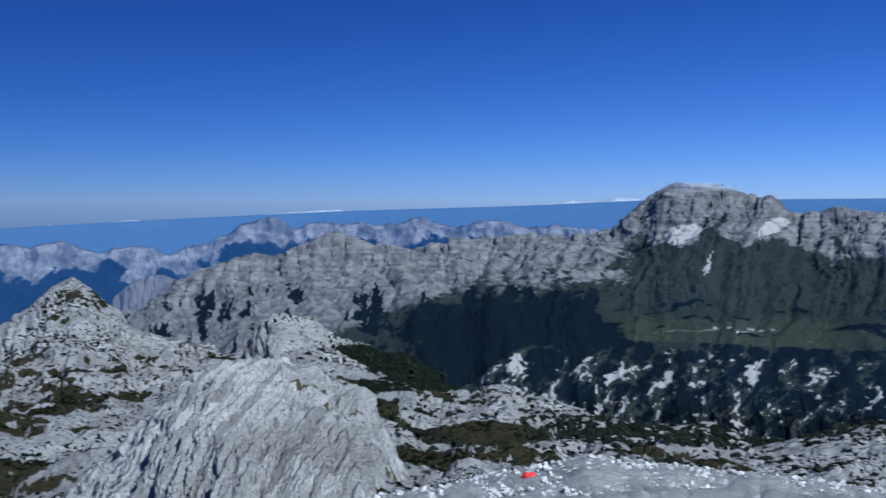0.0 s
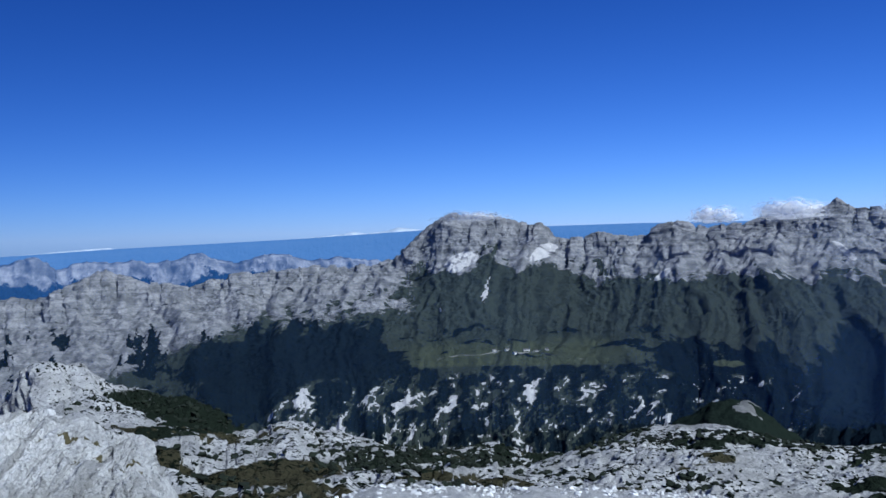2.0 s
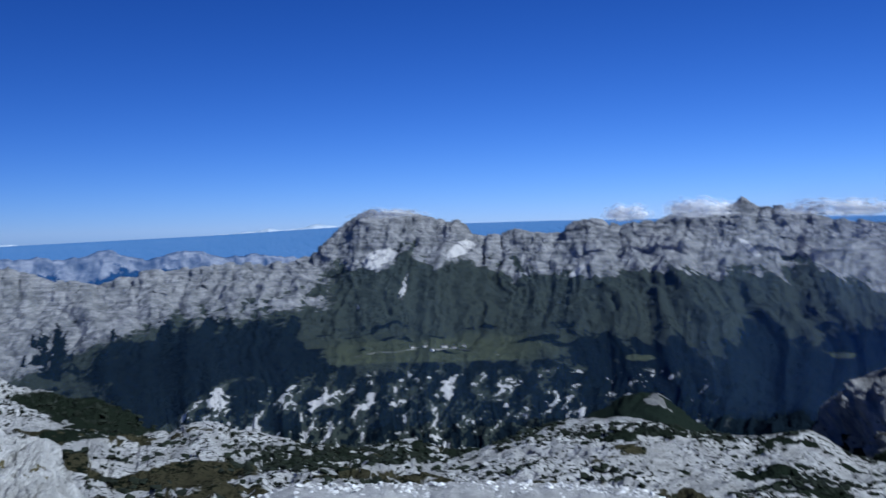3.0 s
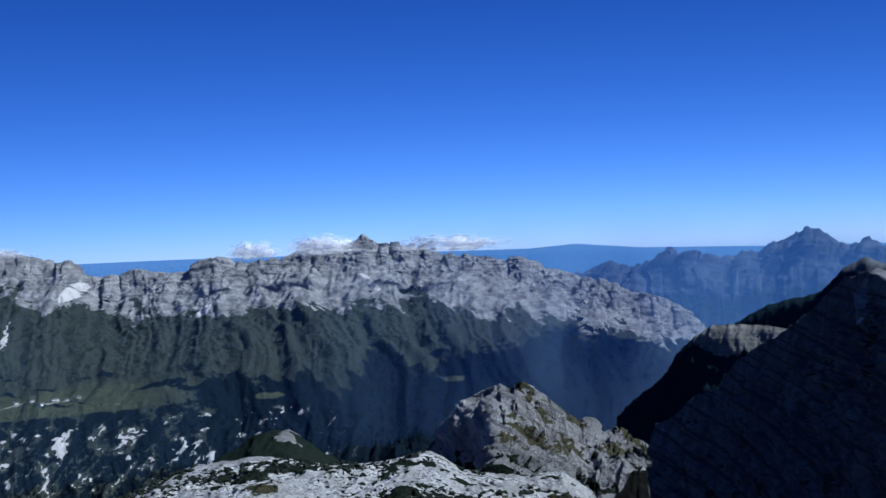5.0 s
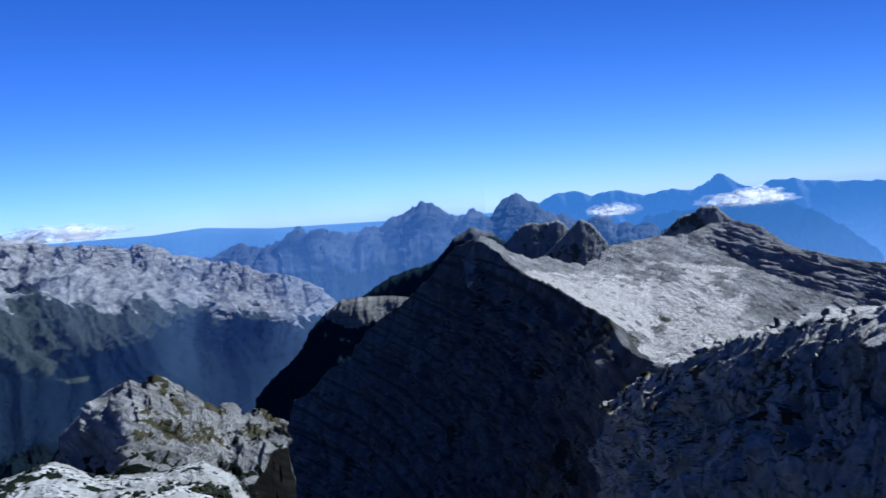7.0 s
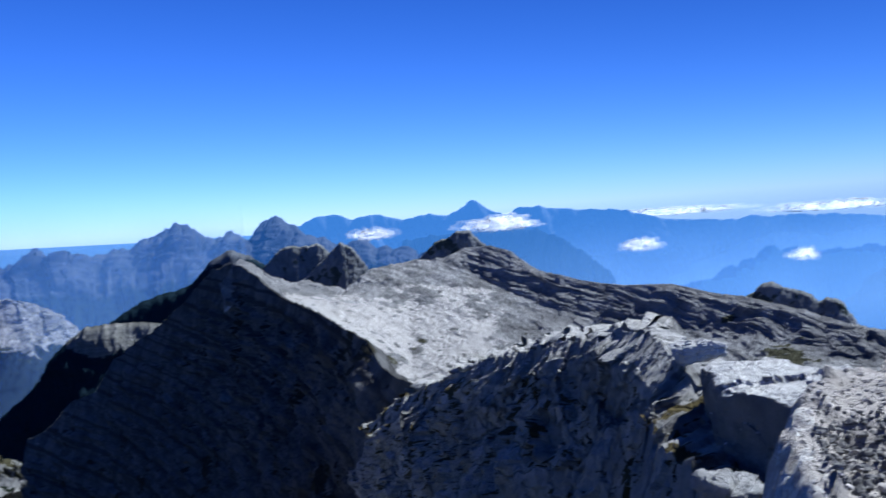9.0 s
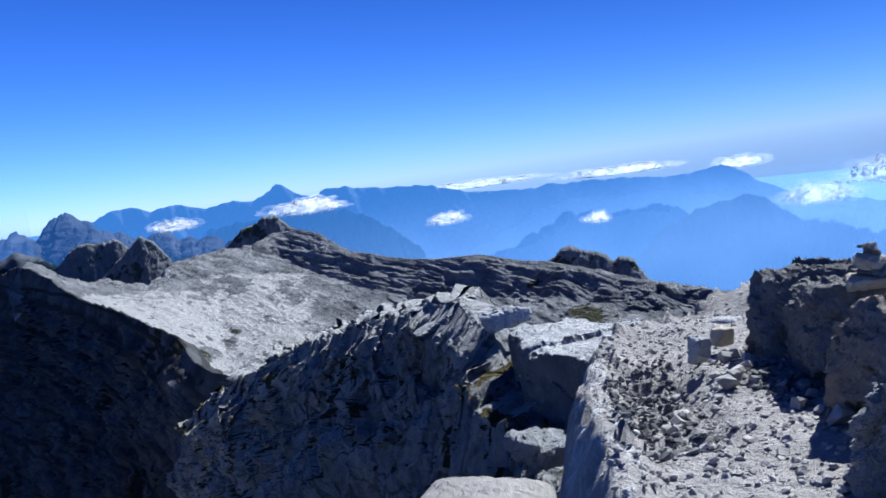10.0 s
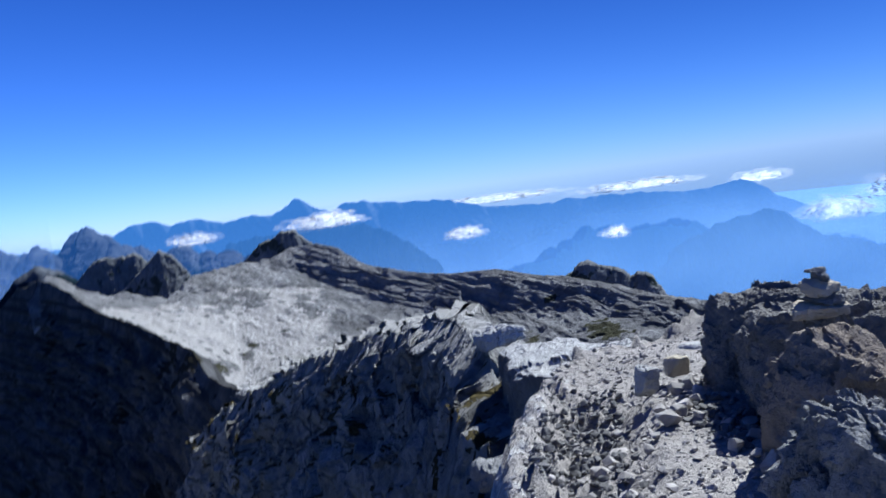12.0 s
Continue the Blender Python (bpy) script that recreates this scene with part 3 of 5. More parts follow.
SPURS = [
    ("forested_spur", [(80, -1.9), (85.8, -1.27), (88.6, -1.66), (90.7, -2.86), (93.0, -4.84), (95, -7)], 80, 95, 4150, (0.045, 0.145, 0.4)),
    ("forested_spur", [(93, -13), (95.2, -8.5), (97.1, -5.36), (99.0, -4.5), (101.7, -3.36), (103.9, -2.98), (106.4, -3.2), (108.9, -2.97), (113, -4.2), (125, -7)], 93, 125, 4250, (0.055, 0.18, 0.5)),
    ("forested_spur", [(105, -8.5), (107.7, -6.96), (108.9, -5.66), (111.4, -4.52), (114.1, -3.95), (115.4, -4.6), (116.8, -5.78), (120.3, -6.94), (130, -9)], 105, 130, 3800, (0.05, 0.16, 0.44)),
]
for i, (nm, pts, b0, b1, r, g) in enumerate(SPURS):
    # Each spur glows in its own blue in place of haze at that distance.
    sm = limestone("spur_haze", 150.0, pale=(0.12, 0.17, 0.22), dark=(0.05, 0.08, 0.12), haze_glow=g, haze_share=0.85)
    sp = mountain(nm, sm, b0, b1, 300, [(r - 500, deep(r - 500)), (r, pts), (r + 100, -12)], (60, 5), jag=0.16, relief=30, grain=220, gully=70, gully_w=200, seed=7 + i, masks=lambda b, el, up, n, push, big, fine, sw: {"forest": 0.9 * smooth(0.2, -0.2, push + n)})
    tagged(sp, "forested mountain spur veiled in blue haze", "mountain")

# ------------------------------------------------------------------ middle distance, east
# Forest leans to blue here, as haze put into the colour.
m_dusk = limestone("forest_spur_rock", 50.0, pale=(0.34, 0.34, 0.33), dark=(0.06, 0.065, 0.06), strata=9.0, forest=(0.004, 0.008, 0.012))
BEHIND = [(57, -9), (61.7, -5.42), (63.6, -4.33), (66.7, -3.5), (67.9, -2.13), (69.1, -1.57), (70.1, -2.03), (71.2, -2.79), (74, -5)]
# Rock and forest both carry the haze's blue in their base colours.
m_behind = limestone("blue_spur_rock", 60.0, pale=(0.2, 0.22, 0.25), dark=(0.04, 0.05, 0.07), forest=(0.005, 0.01, 0.014))
bh = mountain("forested_shoulder", m_behind, 57, 74, 300, [(1350, deep(1350)), (1600, BEHIND), (1750, -12)], (90, 8), jag=0.12, relief=16, grain=90, gully=6, gully_w=60,
              masks=lambda b, el, up, n, push, big, fine, sw: {"forest": smooth(-1.6, -3, el + 2 * n)}, seed=11)
tagged(bh, "dark forested mountain shoulder above the valley", "mountain")
SUBPK = [(50, -15.5), (52.7, -12.76), (55.0, -10.63), (56.6, -9.05), (59.0, -6.43), (60.3, -5.28), (61.7, -5.32), (64.6, -5.71), (66, -6), (72, -8)]
sub = mountain("rock_shoulder", m_dusk, 50, 72, 420, [(920, -40), (1250, SUBPK), (1350, -20)], (110, 8), jag=0.3, relief=26, grain=60, gully=5, gully_w=40, beds=4, bed_h=14, gain=0.6,
               masks=lambda b, el, up, n, push, big, fine, sw: {"forest": smooth(-5.7, -6.6, el + 1.2 * n + 0.8 * smooth(58.5, 61, b)) * (0.75 + 0.25 * smooth(64, 58, b + 4 * n))}, seed=12)
tagged(sub, "pale-topped rock shoulder with dark forested flank", "mountain")
# Rock and turf kept cool and less brown to paint in some haze.
m_peak = limestone("dark_peak_rock", 40.0, pale=(0.3, 0.31, 0.32), dark=(0.09, 0.098, 0.105), grass=(0.028, 0.034, 0.03))
for nm, pts, b0, b1, r, lab in (
        ("rounded_peak", [(69, -5), (71.0, -2.83), (72.2, -1.66), (72.9, -1.52), (74.0, -1.62), (74.5, -1.5), (75.4, -2.32), (77, -5)], 69, 77, 1150, "dark rounded double peak behind the ridge"),
        ("rock_spike", [(72.5, -5), (73.7, -3.64), (75.3, -2.3), (76.0, -1.55), (76.5, -1.95), (77.6, -3.55), (79, -5)], 72.5, 79, 900, "sharp dark rock peak behind the ridge"),
        ("rock_dome", [(79.5, -5), (80.8, -3.13), (82.1, -2.04), (83.6, -1.41), (84.3, -1.5), (85.2, -2.37), (87, -5)], 79.5, 87, 900, "dark rounded rock dome behind the plateau"),
        ("low_peak", [(100.5, -8.5), (101.5, -6.82), (102.5, -6.02), (103.2, -6.03), (104.6, -6.62), (105.4, -7.15), (106.0, -7.03), (106.6, -7.28), (107.2, -8.41), (108, -10)], 100.5, 108, 700, "low dark rock knob on the plateau rim")):
    pk = mountain(nm, m_peak, b0, b1, 220, [(r * 0.95, -8 if r > 800 else -12), (r, pts), (r * 1.1, -10)], (70, 8), jag=0.3, relief=6, grain=24, stretch=1.6, gully=4, gully_w=16, beds=1.0, bed_h=6, gain=0.6, seed=13 + r % 7,
                  masks=lambda b, el, up, n, push, big, fine, sw: {"grass": smooth(0.0, 0.25, n) * 0.7})
    tagged(pk, lab, "peak")

# ------------------------------------------------------------------ the bare plateau and the shaded ridge
m_plateau = limestone("plateau_rock", 22.0, tone=0.58, pale=(0.5, 0.5, 0.5), dark=(0.15, 0.15, 0.155), strata=7.0, fold=0.8, tilt=(0.03, -0.34, 0.94), bump=1.0, veins=0.45, grass=(0.045, 0.045, 0.03), scree_or_lit=(0.62, 0.6, 0.575))
PLATEAU = [(68.4, -3.6), (69.5, -2.02), (70.3, -2.4), (71.4, -3.25), (72.6, -3.84), (73.7, -3.75), (74.7, -4.2), (76.1, -4.6), (77.7, -3.37), (79.1, -3.16), (80.9, -2.95), (82.6, -3.03), (83.8, -2.46), (85.6, -2.35),
           (87.0, -2.91), (88.3, -4.02), (91.2, -4.96), (94.1, -5.46), (97.0, -5.54), (99.5, -6.22), (101.7, -6.66), (104.8, -7.56), (107.2, -8.41), (109.9, -8.95), (111.6, -9.45), (118, -11), (130, -13)]
PLATEAU_R = [(68.4, 558), (70, 562), (75, 610), (80, 680), (84, 700), (90, 620), (100, 560), (112, 420), (130, 300)]
PLATEAU_BACK = [(68.4, 552), (72, 556), (75, 580), (80, 630), (84, 655), (90, 585), (97, 545), (112, 390), (130, 275)]
SHELF = [(68.4, -3.9), (70, -2.8), (73, -4.6), (75, -5.2), (80, -4.3), (84, -4.0), (88, -6.4), (92, -8.0), (97, -8.4), (104, -9.6), (112, -11.2), (130, -15)]
BOWL_R = [(68.4, 543), (72, 540), (75, 470), (80, 480), (84, 480), (92, 500), (97, 470), (112, 300), (130, 210)]
BOWL = [(68.4, -4.6), (70, -3.4), (72, -5.4), (75, -7.4), (78, -9.8), (80, -11.2), (84, -11.2), (92, -10.8), (97, -11.6), (112, -14), (130, -19)]
pl = mountain("limestone_plateau", m_plateau, 68.4, 130, 700, [([(68.4, 535), (72, 530), (75, 420), (80, 400), (84, 400), (92, 400), (97, 380), (112, 220), (130, 150)], [(68.4, -5.4), (70, -4.2), (72, -6.4), (75, -9), (78, -12), (84, -13.5), (97, -15), (112, -20), (130, -26)]),
                                                               (BOWL_R, BOWL), (PLATEAU_BACK, SHELF), (PLATEAU_R, PLATEAU), (800, -12)], (16, 100, 70, 8), crest=3,
              jag=0.3, relief=6, grain=55, gain=0.6, gully=1.2, gully_w=26, slant=0.9, beds=1.7, bed_h=5.0, bed_n=(0.03, -0.34, 0.94), bed_long=9, fold=8, facet=0.9, facet_w=12, amps=(0.5, 0.5, 0.9, 1.0, 1.0), seed=21,
              masks=lambda b, el, up, n, push, big, fine, sw: {"scree_or_lit": 0.95 * smooth(0.35, 0.05, n + 0.5 * fine + 0.4 * push) * smooth(89, 82, b + 5 * n) * smooth(-4.0, -5.6, el + 1.8 * n), "grass": 0.75 * smooth(0.12, 0.35, n + 0.4 * fine) * smooth(-5, -8, el)})
tagged(pl, "bare pale limestone plateau with karst furrows", "plateau")
# Limestone made darker than its neighbours: the face's shade is put into the colour.
m_ridge = limestone("ridge_rock_shaded", 18.0, bedmix=0.85, pale=(0.31, 0.31, 0.315), dark=(0.07, 0.07, 0.073), scree_or_lit=(0.55, 0.54, 0.52), strata=5.0, fold=0.7, tilt=(0.04, -0.06, 1.0), bump=1.0, grass=(0.036, 0.034, 0.026))
DRIDGE = [(52, -20), (53.1, -16.8), (54.5, -15.0), (55.9, -13.3), (56.5, -11.4), (57.4, -11.1), (58.4, -10.2), (59.2, -9.5), (60.4, -9.2), (61.6, -7.4), (64.4, -5.71), (66.0, -4.36), (67.6, -2.7), (68.9, -2.23), (69.7, -2.5), (70.5, -3.15), (71.4, -4.1),
          (72.2, -4.79), (73.5, -5.4), (74.6, -6.15), (75.9, -7.05), (77.3, -7.95), (77.9, -9.4), (78.6, -10.2), (80.3, -11.15), (81.5, -11.4), (86, -13), (92, -16)]
DRIDGE_R = [(52, 1150), (56, 1040), (61, 900), (64.6, 760), (70, 520), (72.5, 370), (75, 255), (77.3, 180), (78.6, 140), (80.3, 105), (82, 80), (92, 50)]
# Up-facing spots near the left crest are painted pale as if sunlit.
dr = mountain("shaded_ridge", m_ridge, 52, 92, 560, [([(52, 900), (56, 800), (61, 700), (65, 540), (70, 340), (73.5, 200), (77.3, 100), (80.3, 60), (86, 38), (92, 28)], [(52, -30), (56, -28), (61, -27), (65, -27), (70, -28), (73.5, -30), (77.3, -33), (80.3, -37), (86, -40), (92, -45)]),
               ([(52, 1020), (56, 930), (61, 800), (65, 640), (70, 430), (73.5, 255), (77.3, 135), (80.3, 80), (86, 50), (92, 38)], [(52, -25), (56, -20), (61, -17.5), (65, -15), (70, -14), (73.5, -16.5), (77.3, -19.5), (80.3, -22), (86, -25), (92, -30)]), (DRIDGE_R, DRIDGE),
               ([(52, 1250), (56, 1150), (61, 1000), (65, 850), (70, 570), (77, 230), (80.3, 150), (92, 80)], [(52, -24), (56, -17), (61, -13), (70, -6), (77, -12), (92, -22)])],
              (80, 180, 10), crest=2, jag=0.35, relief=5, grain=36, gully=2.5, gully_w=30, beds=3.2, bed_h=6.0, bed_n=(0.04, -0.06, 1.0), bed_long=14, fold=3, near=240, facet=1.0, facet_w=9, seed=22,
              masks=lambda b, el, up, n, push, big, fine, sw: {"grass": 0.8 * smooth(0.15, 0.35, n + 0.3 * (up - 0.5)), "scree_or_lit": 0.8 * smooth(0.6, 0.85, up + 0.3 * fine) * smooth(-1.6, -0.3, el - line(DRIDGE, b)) * smooth(64, 61, b)})
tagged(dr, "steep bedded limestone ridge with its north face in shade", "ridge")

# ------------------------------------------------------------------ the karst below, north
m_karst = limestone("karst_rock", 16.0, tone=0.62, pale=(1.0, 1.0, 0.98), dark=(0.32, 0.32, 0.31), scrub=0.1, speck=0.45, veins=0.4, bedmix=0.6, strata=2.4, fold=0.8, tilt=(0.3, -0.2, 0.93), bump=0.9, grass=(0.036, 0.034, 0.02), forest=(0.007, 0.01, 0.007))


def karst_masks(b, el, up, n, push, big, fine, sw):
    hollow = smooth(1.1, 0.6, np.hypot((b - 2.5) / 5.0, (el + 15.0) / 0.8) + n)
    belt = smooth(-15.6, -14.8, el + 0.8 * n) * smooth(-13.2, -14.0, el + 0.8 * n) * smooth(4, 9, b + 6 * n)
    flank = smooth(-7, -4, b) * smooth(1.5, 0, b + 3 * n) * smooth(-12.6, -11.9, el)
    return {"grass": np.clip(smooth(0.05, 0.25, n + 0.25 * (up - 0.8)) + hollow, 0, 1), "forest": np.clip(smooth(0.2, 0.34, -n - 0.08) * 0.8 + belt * smooth(-0.25, 0.1, fine) + flank * smooth(-0.3, 0, fine), 0, 1)}


PEDGE = [(-30, -10), (-14, -9.5), (-8.3, -9.0), (-3, -11), (-0.2, -12.25), (1.7, -12.36), (3.9, -11.99), (5.8, -12.85), (8.0, -13.33), (9.4, -13.63), (11.6, -14.42), (14.4, -14.44), (18.5, -14.5), (30, -16), (45, -18.5), (52, -23), (60, -32)]
ka = mountain("karst_terrace", m_karst, -30, 60, 860, [(45, [(-30, -26), (45, -26), (54, -36), (60, -40)]), (120, [(-30, -18.5), (45, -18.5), (52, -24), (60, -34)]), (330, PEDGE), (420, [(-30, -22), (45, -22), (60, -34)])], (40, 110, 12), crest=2, jag=0.35, relief=9, grain=42, gully=2, gully_w=26, beds=0.9, bed_h=2.6, bed_n=(0.3, -0.2, 0.93), fold=4, facet=0.8, facet_w=8, masks=karst_masks, seed=31)
tagged(ka, "white limestone terrace with turf patches and dwarf pine", "terrace")
KNOLL = [(-15, -12), (-12.9, -10.26), (-11.8, -8.71), (-10.6, -7.57), (-9.0, -8.08), (-7.5, -9.01), (-5.3, -9.6), (-3.1, -10.36), (-1.3, -11.46), (0.5, -12.5), (3, -15)]
kn = mountain("rock_knoll", m_karst, -15, 3, 330, [(230, -16), (285, KNOLL), (320, -14)], (90, 8), jag=0.3, relief=6, grain=24, stretch=1.6, gully=4, gully_w=14, beds=0.8, bed_h=2.4, bed_n=(0.6, -0.3, 0.7), fold=3, facet=1.0, facet_w=7, seed=32,
              masks=lambda b, el, up, n, push, big, fine, sw: {"grass": 0.7 * smooth(0.1, 0.3, n), "forest": smooth(-8.5, -6.5, b + 4 * n) * smooth(-8.6, -9.4, el + n) * 0.8})
tagged(kn, "pale rock knoll with dark dwarf pine on its flank", "knoll")
LHILL = [(-40, -15), (-30, -10.3), (-26.9, -7.58), (-25.7, -6.51), (-24.1, -5.08), (-22.9, -4.39), (-21.9, -5.17), (-20.7, -6.42), (-20.2, -7.31), (-18.7, -8.07), (-17.4, -8.48),
         (-16.0, -9.24), (-15.0, -8.87), (-14.3, -9.85), (-12.6, -10.8), (-8, -13)]
lh = mountain("pyramid_hill", m_karst, -40, -8, 520, [(140, -21), (240, [(-40, -17), (-23, -10), (-8, -14)]), (330, LHILL), (400, -15)], (60, 90, 10), crest=2, jag=0.2, relief=6, grain=34, stretch=1.5, gully=3, gully_w=16, beds=1.2, bed_h=2.0, bed_n=(0.55, -0.1, 0.8), fold=4, facet=0.8, facet_w=8, seed=33,
              masks=lambda b, el, up, n, push, big, fine, sw: {"grass": 0.9 * smooth(0.0, 0.3, n + 0.7 * fine + 0.4 * smooth(-10.5, -13, el) - 0.05)})
tagged(lh, "pyramid-shaped limestone hill with bands of turf", "hill")
HUMP = [(-26, -21), (-23.2, -17.42), (-20.9, -15.68), (-18.2, -13.25), (-17.1, -11.96), (-14.7, -10.36), (-12.9, -10.26), (-10.4, -10.54), (-8.6, -11.14), (-7.2, -12.07), (-5.7, -12.46),
        (-4.8, -13.91), (-3.9, -16.03), (-2.7, -18.3), (0, -22)]
m_hump = limestone("hump_rock", 12.0, tone=0.76, pale=(1.05, 1.05, 1.03), dark=(0.34, 0.34, 0.325), strata=0.9, fold=2.6, tilt=(0.92, -0.15, 0.25), bump=1.0, bedmix=0.75, speck=0.4, veins=0.35, grass=(0.1, 0.09, 0.05))
hu = mountain("rock_hump", m_hump, -26, 0, 600, [(50, -28), (70, [(q, e - 4.6) for q, e in HUMP]), (86, [(q, e - 1.1) for q, e in HUMP]), (95, HUMP), (125, -18)], (40, 90, 40, 10), crest=3, jag=0.14, relief=2.2, grain=20, gully=0.8, gully_w=9,
              beds=0.6, bed_h=0.85, bed_n=(0.92, -0.15, 0.25), bed_long=10, fold=3.5, facet=0.35, facet_w=4.0, seed=34,
              masks=lambda b, el, up, n, push, big, fine, sw: {"grass": 0.95 * smooth(0.04, 0.22, n + 0.4 * fine - 0.4 * push) * smooth(-14, -8, b)})
tagged(hu, "large furrowed white limestone hump", "rock")
NEARR = [(12, -19), (15.5, -16.6), (18.2, -15.6), (20.8, -14.56), (24.4, -13.47), (27.3, -12.55), (31.1, -12.43), (34.7, -13.1), (37.2, -13.28), (38.9, -13.27), (42.0, -12.68), (44, -14), (48, -14.4), (50.5, -14.2), (52.4, -15.5), (53.3, -17.2), (54.5, -21), (56, -26), (61, -32)]
nr = mountain("karst_hill", m_karst, 12, 61, 700, [(60, -30), (130, [(12, -22), (20, -18.5), (40, -17.5), (49, -18.3), (51.5, -20), (53.2, -26), (61, -36)]), (210, NEARR), (260, -20)], (40, 110, 8), crest=2, jag=0.25, relief=4.5, grain=34, gully=1.0, gully_w=20, beds=0.8, bed_h=2.2, bed_n=(0.2, -0.35, 0.9), bed_long=11, fold=4, facet=0.5, facet_w=6, seed=35,
              masks=lambda b, el, up, n, push, big, fine, sw: {"forest": 0.95 * smooth(0.1, 0.24, -n + 0.3 * fine - 0.02), "grass": 0.8 * smooth(0.14, 0.3, n)})
tagged(nr, "rounded pale limestone hill with dark dwarf pine", "hill")
KN2 = [(39.6, -24), (40.8, -17.5), (41.5, -13.9), (42.8, -11.35), (44.5, -9.75), (45.6, -9.1), (46.9, -8.74), (48.2, -9.2), (49.9, -10.14), (51.4, -11.0), (52.7, -11.76), (54.3, -12.4), (55.9, -13.4)]
KN2_R = [(39.6, 300), (43, 290), (46.4, 262), (48.5, 280), (52, 300), (55.9, 310)]
m_small = limestone("small_peak_rock", 14.0, tone=0.38, pale=(0.8, 0.8, 0.79), dark=(0.22, 0.22, 0.22), strata=2.6, fold=0.9, tilt=(0.3, -0.4, 0.85), bump=1.0, grass=(0.045, 0.043, 0.026), forest=(0.007, 0.01, 0.007))
k2 = mountain("rock_peaklet", m_small, 39.6, 55.9, 360, [([(39, 235), (44, 215), (46.3, 185), (50, 195), (53, 230), (55.9, 280)], [(39, -27), (43, -24), (46, -20), (51, -20), (52, -18.6), (53.1, -16.9), (54.5, -15.1), (55.9, -13.6)]),
                                                       ([(39, 275), (43, 262), (46.2, 230), (47.5, 232), (50, 250), (57, 280), (62, 295)], [(39, -26), (41, -21), (43, -17), (46.4, -12.6), (48, -13), (50, -13.6), (52, -14.2), (54, -13.9), (55.9, -13.5)]), (KN2_R, KN2), (380, [(39, -22), (54, -19), (58, -24), (62, -30)])], (60, 60, 8), crest=2,
              jag=0.7, relief=9, grain=20, stretch=1.3, gully=4.0, gully_w=13, gain=0.62, beds=1.4, bed_h=2.6, bed_n=(0.3, -0.4, 0.85), fold=3, facet=1.8, facet_w=8, seed=36,
              masks=lambda b, el, up, n, push, big, fine, sw: {"grass": 0.95 * smooth(-0.02, 0.2, n + 0.4 * fine) * smooth(-14.5, -12.5, el) * smooth(45, 47, b), "forest": np.clip(0.8 * smooth(43.5, 42.6, b) + 0.9 * smooth(0.08, 0.22, -n + 0.4 * fine) * smooth(-12, -13, el), 0, 1)})
tagged(k2, "small pale rock peak with turf patches", "peak")
m_knoll = limestone("knoll_rock", 30.0, pale=(0.4, 0.4, 0.39), dark=(0.1, 0.1, 0.1), forest=(0.006, 0.009, 0.007))
FKNOLL = [(26, -14), (28.6, -12.51), (30.8, -11.12), (33.0, -11.15), (34.9, -12.48), (37, -14)]
fk = mountain("forested_knoll", m_knoll, 26, 37, 160, [(500, -17), (650, FKNOLL), (700, -15)], (60, 6), jag=0.7, relief=12, grain=40, seed=37,
              masks=lambda b, el, up, n, push, big, fine, sw: {"forest": 0.95 - 0.9 * smooth(32.4, 33.2, b + 1.5 * n) * smooth(-12.3, -11.7, el + n) * smooth(-0.05, 0.15, n)})
tagged(fk, "dark forested knoll with bare rock on top", "hill")

# ------------------------------------------------------------------ the summit
m_gravel = limestone("summit_gravel", 0.9, tone=0.8, pale=(0.5, 0.465, 0.435), dark=(0.3, 0.28, 0.26), veins=0.25, bump=0.8)
m_rock = limestone("summit_rock", 1.6, pale=(0.5, 0.48, 0.46), dark=(0.24, 0.235, 0.23), bump=0.9, grass=(0.08, 0.07, 0.03), scree_or_lit=(0.85, 0.84, 0.82))
GRAVEL = [(-40, -24), (-5.4, -18.75), (-0.9, -18.32), (2.8, -17.45), (5.4, -17.06), (9.4, -16.07), (12.0, -16.29), (17.1, -16.46), (24.7, -16.5), (30.7, -16.66), (32.7, -17.02), (34.6, -17.84), (40, -22), (55, -27)]
m_mound = limestone("mound_gravel", 0.5, tone=0.52, speck=0.5, pale=(0.78, 0.78, 0.76), dark=(0.42, 0.42, 0.41), veins=0.2, bump=0.8)
gv = mountain("gravel_mound", m_mound, -40, 55, 500, [(0.95, -60), (7, -24), (12, GRAVEL), (22, -32)], (30, 70, 20), crest=2, jag=0.3, relief=0.25, grain=0.7, seed=41)
tagged(gv, "pale mound of broken limestone gravel below the summit", "gravel", kind="structure")

# ------------------------------------------------------------------ summit rocks
def part(name, me, parent, label=""):
    ob = new(name, me)
    ob.parent = parent
    return tagged(ob, label)


